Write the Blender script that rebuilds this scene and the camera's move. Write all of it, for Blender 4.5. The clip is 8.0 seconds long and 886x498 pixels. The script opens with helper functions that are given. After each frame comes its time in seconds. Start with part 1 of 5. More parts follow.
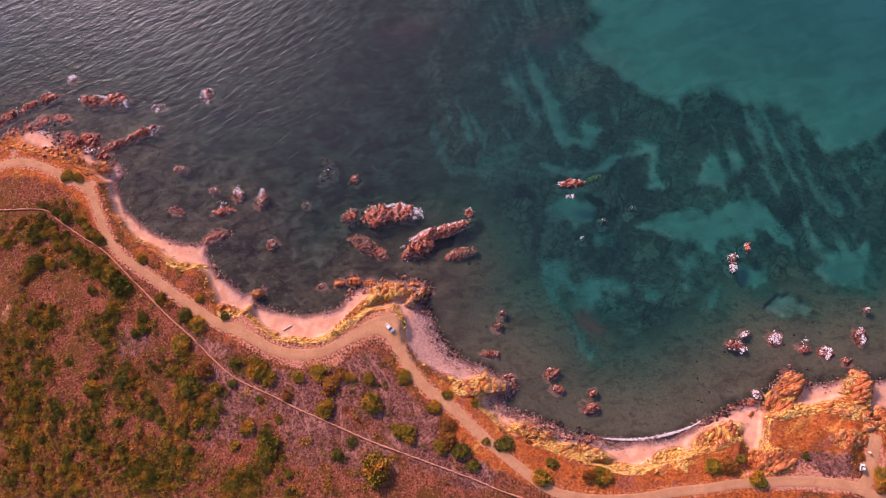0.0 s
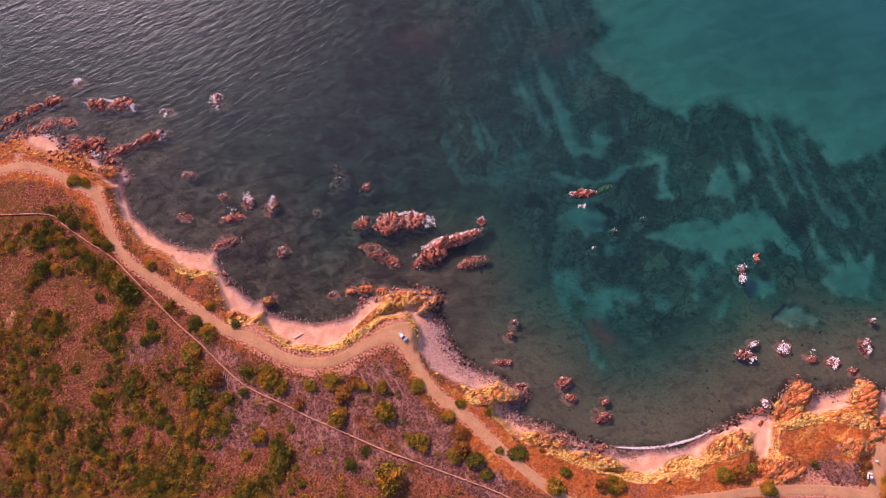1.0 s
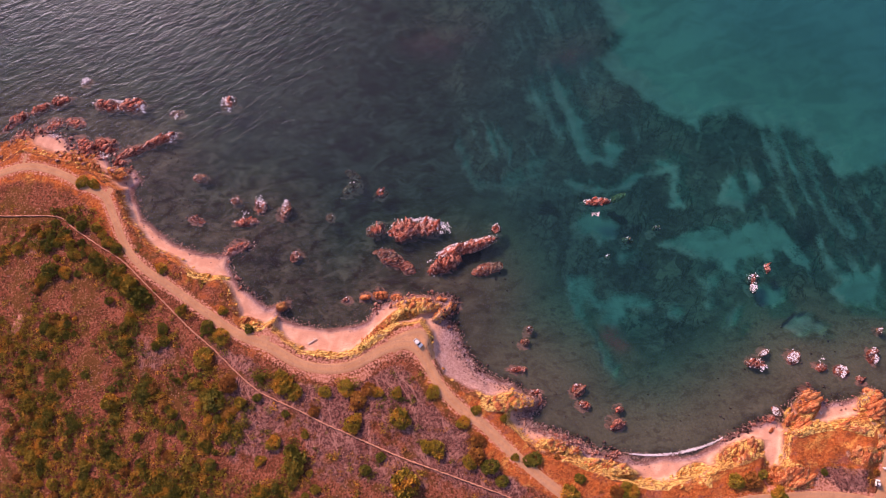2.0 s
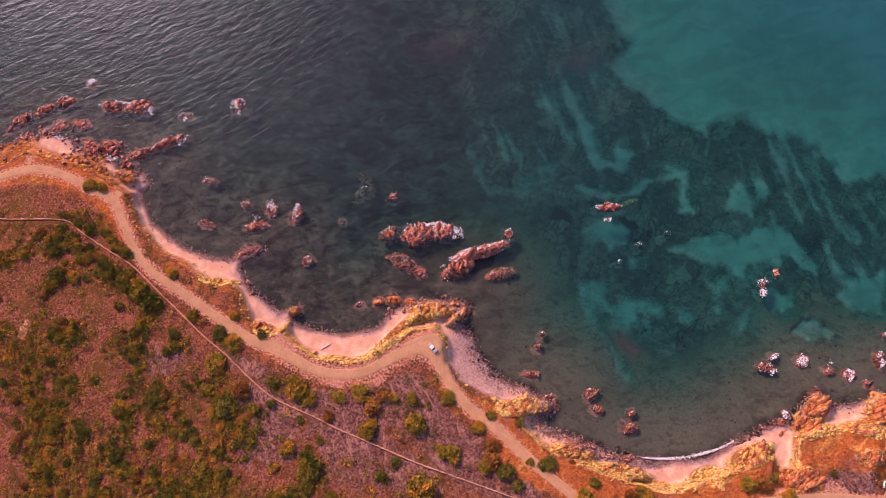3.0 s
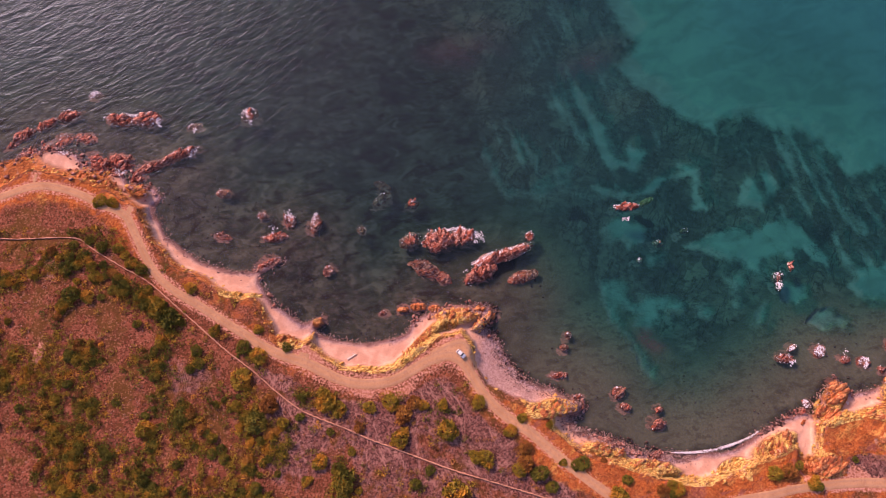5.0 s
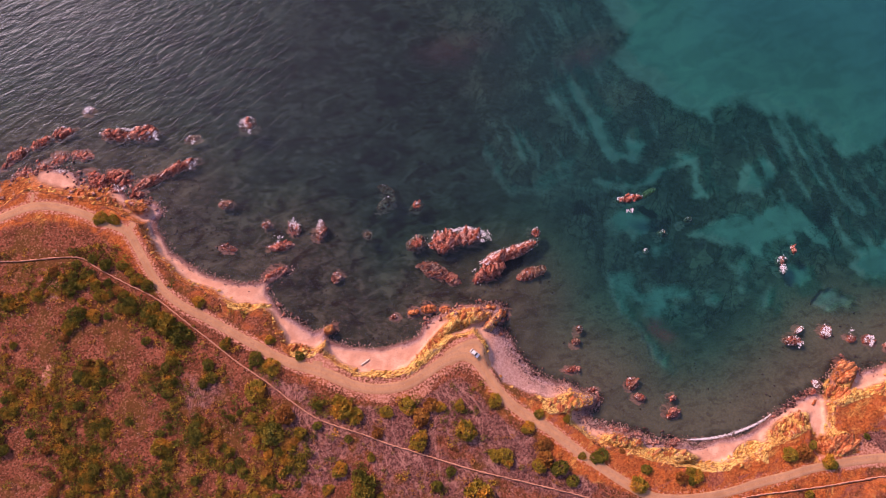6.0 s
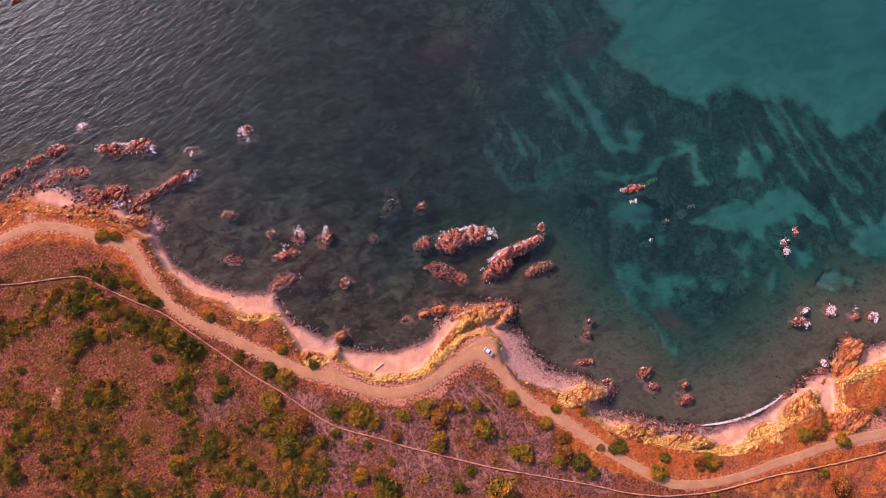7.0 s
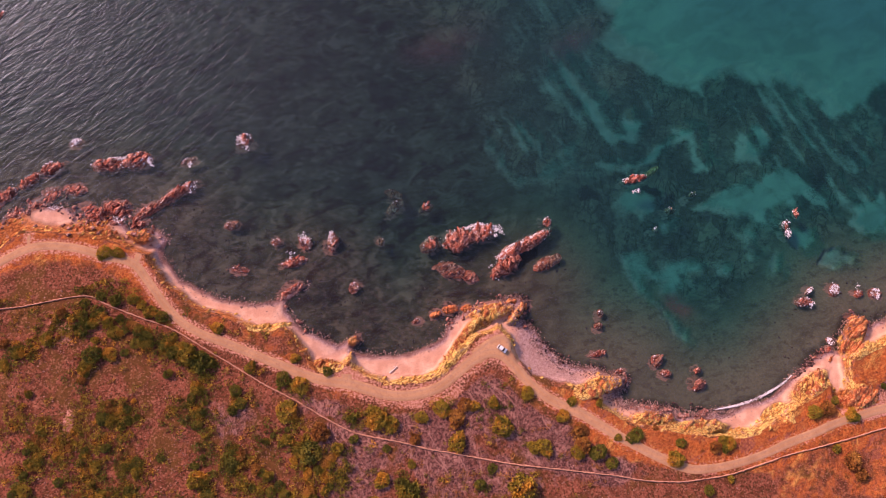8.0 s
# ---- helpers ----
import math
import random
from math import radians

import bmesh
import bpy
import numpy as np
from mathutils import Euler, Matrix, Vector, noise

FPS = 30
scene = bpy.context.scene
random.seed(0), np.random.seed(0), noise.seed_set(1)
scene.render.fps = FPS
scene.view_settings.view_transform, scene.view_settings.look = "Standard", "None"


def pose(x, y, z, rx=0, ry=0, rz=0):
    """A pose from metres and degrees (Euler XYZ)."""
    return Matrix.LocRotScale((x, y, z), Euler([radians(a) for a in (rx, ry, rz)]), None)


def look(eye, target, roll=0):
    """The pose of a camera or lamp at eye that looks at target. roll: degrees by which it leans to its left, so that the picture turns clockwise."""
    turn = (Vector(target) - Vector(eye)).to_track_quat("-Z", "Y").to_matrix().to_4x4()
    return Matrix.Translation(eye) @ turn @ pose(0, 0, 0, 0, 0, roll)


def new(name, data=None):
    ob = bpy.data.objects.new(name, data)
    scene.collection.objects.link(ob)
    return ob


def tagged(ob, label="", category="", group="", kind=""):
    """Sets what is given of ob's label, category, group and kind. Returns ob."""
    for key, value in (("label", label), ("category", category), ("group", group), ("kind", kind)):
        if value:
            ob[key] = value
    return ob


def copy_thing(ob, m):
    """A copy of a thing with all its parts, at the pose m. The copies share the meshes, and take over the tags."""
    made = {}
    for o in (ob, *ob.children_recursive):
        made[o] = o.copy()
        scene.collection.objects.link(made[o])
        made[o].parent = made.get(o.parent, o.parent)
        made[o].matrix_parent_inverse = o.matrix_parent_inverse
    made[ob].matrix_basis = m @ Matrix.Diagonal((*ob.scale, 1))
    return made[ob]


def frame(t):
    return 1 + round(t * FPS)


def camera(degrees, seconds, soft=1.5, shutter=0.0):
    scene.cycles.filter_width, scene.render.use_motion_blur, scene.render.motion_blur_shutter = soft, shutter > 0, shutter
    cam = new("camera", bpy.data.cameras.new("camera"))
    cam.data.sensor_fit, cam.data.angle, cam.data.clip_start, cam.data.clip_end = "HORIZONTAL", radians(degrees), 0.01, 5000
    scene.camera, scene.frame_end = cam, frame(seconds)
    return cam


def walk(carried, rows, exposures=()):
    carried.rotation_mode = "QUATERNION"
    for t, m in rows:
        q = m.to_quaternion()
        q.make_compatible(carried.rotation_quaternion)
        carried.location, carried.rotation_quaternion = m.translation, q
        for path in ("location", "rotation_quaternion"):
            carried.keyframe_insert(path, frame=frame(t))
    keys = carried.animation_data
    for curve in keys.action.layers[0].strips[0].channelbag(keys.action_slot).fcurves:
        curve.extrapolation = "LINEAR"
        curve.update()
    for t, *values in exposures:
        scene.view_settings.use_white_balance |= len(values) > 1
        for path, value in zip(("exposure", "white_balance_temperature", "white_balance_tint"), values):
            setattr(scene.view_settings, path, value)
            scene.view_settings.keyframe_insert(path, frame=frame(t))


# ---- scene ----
from mathutils.kdtree import KDTree

# ---------------------------------------------------------------- camera
PATH = [
    (0, (33.359, -6.036, 172.433), (33.157, -5.644, 170.482), -26.2),
    (0.5, (29.51, -5.122, 173.076), (29.333, -4.727, 171.123), -23.0),
    (1, (25.359, -4.118, 173.854), (25.207, -3.722, 171.899), -19.7),
    (1.5, (20.832, -3.095, 174.557), (20.708, -2.7, 172.6), -16.0),
    (2, (16.333, -2.299, 175.095), (16.234, -1.905, 173.137), -12.4),
    (3.5, (3.897, -0.289, 175.917), (3.873, 0.101, 173.956), -1.9),
    (4, (0.039, 0.381, 176.045), (0.038, 0.767, 174.083), 1.0),
    (4.5, (-3.533, 0.934, 176.019), (-3.511, 1.319, 174.057), 3.8),
    (6, (-13.454, 2.681, 175.736), (-13.359, 3.054, 173.773), 10.7),
    (6.5, (-16.638, 3.619, 175.607), (-16.519, 3.984, 173.644), 13.1),
    (7, (-19.835, 4.766, 175.334), (-19.692, 5.119, 173.371), 15.4),
    (7.5, (-23.215, 6.024, 175.041), (-23.046, 6.365, 173.077), 18.3),
    (8, (-26.637, 7.279, 174.692), (-26.441, 7.607, 172.729), 21.1),
]
cam = camera(72.0, 8.0, soft=0.7)
walk(cam, [(t, look(eye, target, roll)) for t, eye, target, roll in PATH],
     exposures=[(0, 0.47, 7500, 58), (8, 0.44, 7500, 58)])

# ---------------------------------------------------------------- light
SUN_FROM = Vector((-0.63, 0.75, 0.57)).normalized()   # low over the sea, to the north-west
world = bpy.data.worlds.new("world")
scene.world = world
world.use_nodes = True
wn = world.node_tree.nodes
sky = wn.new("ShaderNodeTexSky")
sky.sky_type = "NISHITA"
sky.sun_disc = False
sky.sun_elevation = math.asin(SUN_FROM.z)
sky.sun_rotation = math.atan2(SUN_FROM.x, SUN_FROM.y)
sky.dust_density = 0.8
sky.air_density = 1.0
sky.ozone_density = 2.0
world.node_tree.links.new(sky.outputs["Color"], wn["Background"].inputs["Color"])
wn["Background"].inputs["Strength"].default_value = 0.15
sun = new("sun", bpy.data.lights.new("sun", "SUN"))
sun.data.energy = 3.8
sun.data.angle = radians(10.0)
sun.data.color = (1.0, 0.80, 0.60)
sun.matrix_world = look((0, 0, 300), Vector((0, 0, 300)) - SUN_FROM)


# ---------------------------------------------------------------- node helpers
class Graph:
    """A small wrapper to write node materials in few lines."""

    def __init__(self, name):
        self.mat = bpy.data.materials.new(name)
        self.mat.use_nodes = True
        self.tree = self.mat.node_tree
        self.bsdf = self.tree.nodes["Principled BSDF"]
        self.out = self.tree.nodes["Material Output"]
        self.where = self.tree.nodes.new("ShaderNodeNewGeometry")

    def put(self, socket, value):
        if isinstance(value, (int, float, tuple)):
            if isinstance(value, tuple) and len(value) == 3 and socket.type == "RGBA":
                value = (*value, 1.0)
            socket.default_value = value
        else:
            self.tree.links.new(value, socket)

    def noise(self, scale, detail=4, rough=0.55, stretch=(1, 1, 1), turn=0.0, distort=0.0):
        n = self.tree.nodes.new("ShaderNodeTexNoise")
        n.inputs["Scale"].default_value = scale
        n.inputs["Detail"].default_value = detail
        n.inputs["Roughness"].default_value = rough
        n.inputs["Distortion"].default_value = distort
        m = self.tree.nodes.new("ShaderNodeMapping")
        m.vector_type = "TEXTURE"
        m.inputs["Scale"].default_value = stretch
        m.inputs["Rotation"].default_value = (0, 0, radians(turn))
        self.tree.links.new(self.where.outputs["Position"], m.inputs["Vector"])
        self.tree.links.new(m.outputs["Vector"], n.inputs["Vector"])
        return n.outputs["Fac"]

    def voronoi(self, scale, feature, stretch, turn):
        v = self.tree.nodes.new("ShaderNodeTexVoronoi")
        v.feature = feature
        v.inputs["Scale"].default_value = scale
        m = self.tree.nodes.new("ShaderNodeMapping")
        m.vector_type = "TEXTURE"
        m.inputs["Scale"].default_value = stretch
        m.inputs["Rotation"].default_value = (0, 0, radians(turn))
        n = self.tree.nodes.new("ShaderNodeTexNoise")
        n.inputs["Scale"].default_value = scale * 1.7
        n.inputs["Detail"].default_value = 2
        add = self.tree.nodes.new("ShaderNodeVectorMath")
        add.operation = "MULTIPLY_ADD"
        add.inputs[1].default_value = (0.9 / scale, 0.9 / scale, 0.9 / scale)
        self.tree.links.new(self.where.outputs["Position"], m.inputs["Vector"])
        self.tree.links.new(m.outputs["Vector"], n.inputs["Vector"])
        self.tree.links.new(n.outputs["Color"], add.inputs[0])
        self.tree.links.new(m.outputs["Vector"], add.inputs[2])
        self.tree.links.new(add.outputs[0], v.inputs["Vector"])
        return v

    def cells(self, scale, stretch=(1, 1, 1), turn=0.0):
        """A value of its own for each stone or tussock."""
        v = self.voronoi(scale, "F1", stretch, turn)
        sep = self.tree.nodes.new("ShaderNodeSeparateColor")
        self.tree.links.new(v.outputs["Color"], sep.inputs[0])
        return sep.outputs[0]

    def attr(self, name):
        n = self.tree.nodes.new("ShaderNodeAttribute")
        n.attribute_name = name
        return n.outputs["Fac"]

    def math(self, op, a, b=0.0, clamp=False):
        n = self.tree.nodes.new("ShaderNodeMath")
        n.operation = op
        n.use_clamp = clamp
        self.put(n.inputs[0], a)
        self.put(n.inputs[1], b)
        return n.outputs[0]

    def ramp(self, value, low, high, to_low=0.0, to_high=1.0):
        n = self.tree.nodes.new("ShaderNodeMapRange")
        n.interpolation_type = "SMOOTHSTEP"
        self.put(n.inputs[0], value)
        for k, v in zip((1, 2, 3, 4), (low, high, to_low, to_high)):
            n.inputs[k].default_value = v
        return n.outputs[0]

    def mix(self, fac, a, b):
        n = self.tree.nodes.new("ShaderNodeMix")
        n.data_type = "RGBA"
        self.put(n.inputs[0], fac)
        self.put(n.inputs[6], a)
        self.put(n.inputs[7], b)
        return n.outputs[2]

    def bump(self, height, strength, distance):
        n = self.tree.nodes.new("ShaderNodeBump")
        n.inputs["Strength"].default_value = strength
        n.inputs["Distance"].default_value = distance
        self.put(n.inputs["Height"], height)
        return n.outputs["Normal"]

    def island(self):
        return self.where.outputs["Random Per Island"]

    def random(self):
        return self.tree.nodes.new("ShaderNodeObjectInfo").outputs["Random"]

    def finish(self, color, rough=0.9, normal=None, metal=0.0, spec=0.3):
        self.put(self.bsdf.inputs["Base Color"], color)
        self.put(self.bsdf.inputs["Roughness"], rough)
        self.bsdf.inputs["Metallic"].default_value = metal
        self.bsdf.inputs["Specular IOR Level"].default_value = spec
        if normal is not None:
            self.put(self.bsdf.inputs["Normal"], normal)
        return self.mat


# ---------------------------------------------------------------- materials
def make_ground():
    g = Graph("ground_cover")
    mid, fine, grit = g.noise(0.35, 4), g.noise(1.6, 4, 0.65), g.noise(4.5, 3, 0.7)
    # red stony soil
    soil = g.mix(g.ramp(mid, 0.35, 0.65), (0.16, 0.048, 0.024), (0.29, 0.090, 0.050))
    soil = g.mix(g.ramp(grit, 0.56, 0.68, 0, 0.5), soil, (0.50, 0.24, 0.16))
    soil = g.mix(g.ramp(fine, 0.52, 0.40), soil, (0.085, 0.034, 0.014))
    soil = g.mix(g.ramp(g.noise(0.13, 4, 0.6), 0.48, 0.62, 0.0, 0.75), soil, (0.125, 0.060, 0.015))
    pebble = g.cells(2.6)
    soil = g.mix(g.ramp(pebble, 0.78, 0.92, 0, 0.4), soil, (0.48, 0.21, 0.13))
    soil = g.mix(g.ramp(pebble, 0.18, 0.06, 0, 0.35), soil, (0.10, 0.040, 0.016))
    # dry purple-grey brushwood
    brush = g.mix(g.ramp(fine, 0.38, 0.62), (0.075, 0.030, 0.026), (0.235, 0.098, 0.080))
    brush = g.mix(g.ramp(grit, 0.56, 0.70), brush, (0.46, 0.26, 0.23))
    bald = g.math("ABSOLUTE", g.math("SUBTRACT", g.noise(0.13, 4, 0.6, (1, 1.6, 1), 20, 1.2), 0.5))
    brush = g.mix(g.ramp(bald, 0.035, 0.0, 0, 0.5), brush, (0.55, 0.28, 0.22))
    tuss = g.cells(1.9)
    brush = g.mix(g.ramp(tuss, 0.76, 0.94, 0, 0.4), brush, (0.42, 0.22, 0.17))
    brush = g.mix(g.ramp(tuss, 0.26, 0.08, 0, 0.5), brush, (0.050, 0.022, 0.018))
    col = g.mix(g.ramp(g.math("ADD", g.attr("brush"), g.math("MULTIPLY", g.math("SUBTRACT", mid, 0.5), 1.2)), 0.3, 0.6, 0, 0.9), soil, brush)
    # rusty dry grass on the slope above the sea
    grass = g.mix(g.ramp(fine, 0.35, 0.65), (0.35, 0.080, 0.019), (0.60, 0.170, 0.042))
    grass = g.mix(g.ramp(mid, 0.58, 0.72), grass, (0.16, 0.055, 0.015))
    grass = g.mix(g.ramp(g.noise(0.22, 3, 0.55), 0.40, 0.58), (0.42, 0.115, 0.035), grass)
    grass = g.mix(g.ramp(g.noise(0.30, 3, 0.55), 0.58, 0.68, 0, 0.6), grass, (0.20, 0.080, 0.050))
    strata = g.noise(0.16, 5, 0.65, (1.8, 1, 1), 35, 1.4)
    grass = g.mix(g.ramp(strata, 0.56, 0.66, 0, 0.8), grass, (0.66, 0.32, 0.085))
    grass = g.mix(g.ramp(strata, 0.46, 0.38, 0, 0.75), grass, (0.27, 0.090, 0.068))
    grass = g.mix(g.ramp(g.math("ABSOLUTE", g.math("SUBTRACT", g.noise(0.45, 5, 0.65, (1.8, 1, 1), 35, 1.5), 0.5)), 0.035, 0.0, 0, 0.7), grass, (0.13, 0.036, 0.018))
    grass = g.mix(g.ramp(tuss, 0.70, 0.95, 0, 0.3), grass, (0.62, 0.25, 0.07))
    grass = g.mix(g.ramp(tuss, 0.26, 0.08, 0, 0.4), grass, (0.15, 0.040, 0.012))
    col = g.mix(g.ramp(g.math("ADD", g.attr("grass"), g.math("MULTIPLY", g.math("SUBTRACT", mid, 0.5), 1.0)), 0.3, 0.6), col, grass)
    # bare trodden earth beside the road
    earth = g.mix(g.ramp(fine, 0.35, 0.65), (0.38, 0.14, 0.075), (0.62, 0.30, 0.21))
    col = g.mix(g.ramp(g.math("ADD", g.attr("verge"), g.math("MULTIPLY", g.math("SUBTRACT", fine, 0.5), 1.4)), 0.35, 0.75), col, earth)
    # bare rock of the low bluff
    layers = g.noise(0.9, 5, 0.7, (1.6, 1, 0.5), 30, 1.5)
    tone = g.noise(0.11, 3, 0.5)
    rock = g.mix(g.ramp(layers, 0.36, 0.60), (0.30, 0.085, 0.026), g.mix(g.math("ADD", g.math("MULTIPLY", g.attr("ochre"), g.ramp(tone, 0.36, 0.52)), g.math("SUBTRACT", g.attr("ochre"), 0.9), True), (0.60, 0.21, 0.065), (0.96, 0.68, 0.21)))
    rock = g.mix(g.ramp(g.noise(0.5, 3), 0.56, 0.68, 0, 0.8), rock, (0.52, 0.30, 0.21))
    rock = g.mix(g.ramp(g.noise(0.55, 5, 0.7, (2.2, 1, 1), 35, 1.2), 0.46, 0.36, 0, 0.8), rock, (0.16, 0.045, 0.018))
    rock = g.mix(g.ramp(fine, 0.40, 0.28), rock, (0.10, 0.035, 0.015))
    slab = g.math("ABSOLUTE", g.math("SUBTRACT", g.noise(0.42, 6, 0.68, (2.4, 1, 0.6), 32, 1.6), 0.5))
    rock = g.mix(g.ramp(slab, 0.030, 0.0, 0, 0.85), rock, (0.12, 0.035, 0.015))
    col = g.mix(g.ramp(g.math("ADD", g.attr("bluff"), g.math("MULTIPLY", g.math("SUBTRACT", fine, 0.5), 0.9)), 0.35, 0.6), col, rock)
    # beach
    sand = g.mix(g.ramp(mid, 0.35, 0.7), (0.60, 0.32, 0.215), (0.74, 0.45, 0.32))
    sand = g.mix(g.ramp(grit, 0.58, 0.68, 0, 0.7), sand, (0.34, 0.20, 0.18))
    sand = g.mix(g.attr("shingle"), sand, g.mix(g.ramp(g.math("ADD", g.math("MULTIPLY", grit, 0.5), g.math("MULTIPLY", fine, 0.5)), 0.42, 0.60), (0.17, 0.105, 0.120), (0.48, 0.34, 0.35)))
    sand = g.mix(g.math("MULTIPLY", g.attr("wet"), g.ramp(fine, 0.3, 0.6, 0.5, 0.95)), sand, g.mix(grit, (0.13, 0.050, 0.040), (0.30, 0.14, 0.11)))
    col = g.mix(g.attr("beach"), col, sand)
    # sea bed
    patch, crack = g.noise(0.16, 5, 0.6, (1.6, 1, 1), 20, 0.6), g.noise(0.8, 6, 0.72, (1.7, 1, 1), -20, 1.0)
    rubble = g.mix(g.ramp(patch, 0.36, 0.64), (0.026, 0.029, 0.021), (0.060, 0.060, 0.043))
    rubble = g.mix(g.ramp(crack, 0.52, 0.38, 0, 0.6), rubble, (0.016, 0.012, 0.011))
    rubble = g.mix(g.ramp(grit, 0.60, 0.72, 0, 0.35), rubble, (0.18, 0.135, 0.115))
    plate = g.cells(0.17, (1.0, 2.6, 1), -24)
    weed = g.mix(g.ramp(patch, 0.36, 0.64), (0.070, 0.054, 0.042), (0.150, 0.112, 0.080))
    weed = g.mix(g.ramp(plate, 0.2, 0.8, 0, 0.75), weed, (0.046, 0.034, 0.028))
    joint = g.math("ABSOLUTE", g.math("SUBTRACT", g.noise(0.20, 4, 0.55, (1.0, 2.4, 1), -24, 0.8), 0.5))
    weed = g.mix(g.ramp(joint, 0.028, 0.0, 0, 0.75), weed, (0.016, 0.014, 0.013))
    weed = g.mix(g.ramp(crack, 0.52, 0.38, 0, 0.4), weed, (0.018, 0.016, 0.015))
    weed = g.mix(g.ramp(grit, 0.60, 0.74, 0, 0.4), weed, (0.20, 0.18, 0.145))
    boulder = g.cells(1.1, (1.5, 1, 1), -20)
    rubble = g.mix(g.ramp(boulder, 0.70, 0.95, 0, 0.18), rubble, (0.17, 0.125, 0.10))
    weed = g.mix(g.ramp(boulder, 0.70, 0.95, 0, 0.2), weed, (0.20, 0.165, 0.12))
    rubble = g.mix(g.ramp(boulder, 0.20, 0.03, 0, 0.25), rubble, (0.020, 0.016, 0.014))
    weed = g.mix(g.ramp(boulder, 0.25, 0.05, 0, 0.3), weed, (0.020, 0.018, 0.015))
    mottle = g.noise(0.28, 4, 0.6, (1.8, 1, 1), 15, 0.8)
    rubble = g.mix(g.ramp(mottle, 0.52, 0.64, 0, 0.85), rubble, (0.020, 0.012, 0.013))
    rubble = g.mix(g.ramp(mottle, 0.45, 0.34, 0, 0.7), rubble, (0.100, 0.092, 0.070))
    silt = g.mix(g.ramp(fine, 0.35, 0.65), (0.084, 0.088, 0.062), (0.120, 0.122, 0.088))
    silt = g.mix(g.ramp(mottle, 0.52, 0.66, 0, 0.5), silt, (0.055, 0.056, 0.040))
    silt = g.mix(g.ramp(boulder, 0.80, 0.96, 0, 0.45), silt, (0.034, 0.032, 0.026))
    rubble = g.mix(g.attr("silt"), rubble, silt)
    bed = g.mix(g.ramp(g.math("ADD", g.attr("weed"), g.math("MULTIPLY", g.math("SUBTRACT", patch, 0.5), 0.8)), 0.3, 0.7), rubble, weed)
    pale = g.mix(g.ramp(patch, 0.35, 0.65), (0.170, 0.190, 0.160), (0.235, 0.260, 0.215))
    edge = g.math("ADD", g.attr("sandbed"), g.math("ADD", g.math("MULTIPLY", g.math("SUBTRACT", crack, 0.5), 0.8), g.math("MULTIPLY", g.math("SUBTRACT", fine, 0.5), 0.35)))
    bed = g.mix(g.ramp(edge, 0.14, 0.98), bed, pale)
    bed = g.mix(g.math("MULTIPLY", g.attr("redweed"), g.ramp(fine, 0.3, 0.6)), bed, (0.20, 0.045, 0.050))
    ledge = g.mix(g.ramp(crack, 0.36, 0.60), (0.06, 0.030, 0.026), (0.33, 0.17, 0.14))
    bed = g.mix(g.ramp(g.math("ADD", g.attr("ledge"), g.math("MULTIPLY", g.math("SUBTRACT", crack, 0.5), 1.4)), 0.45, 0.7, 0, 0.7), bed, ledge)
    # dark weed, and the shade beside two sea rocks put into the bed colour
    bed = g.mix(g.ramp(g.math("ADD", g.attr("weedshade"), g.math("MULTIPLY", g.math("SUBTRACT", fine, 0.5), 0.8)), 0.35, 0.6, 0, 0.92), bed, (0.012, 0.012, 0.012))
    col = g.mix(g.attr("under"), col, bed)
    dry = g.math("SUBTRACT", 1.0, g.math("MULTIPLY", g.attr("under"), 0.85))
    height = g.math("ADD", g.math("MULTIPLY", g.math("MULTIPLY", fine, 0.7), dry), g.math("ADD", g.math("MULTIPLY", g.math("MULTIPLY", grit, 0.35), dry), g.math("MULTIPLY", g.math("MULTIPLY", slab, 6.0), g.attr("bluff"))))
    return g.finish(col, 0.95, g.bump(height, 0.7, 0.5), spec=0.1)


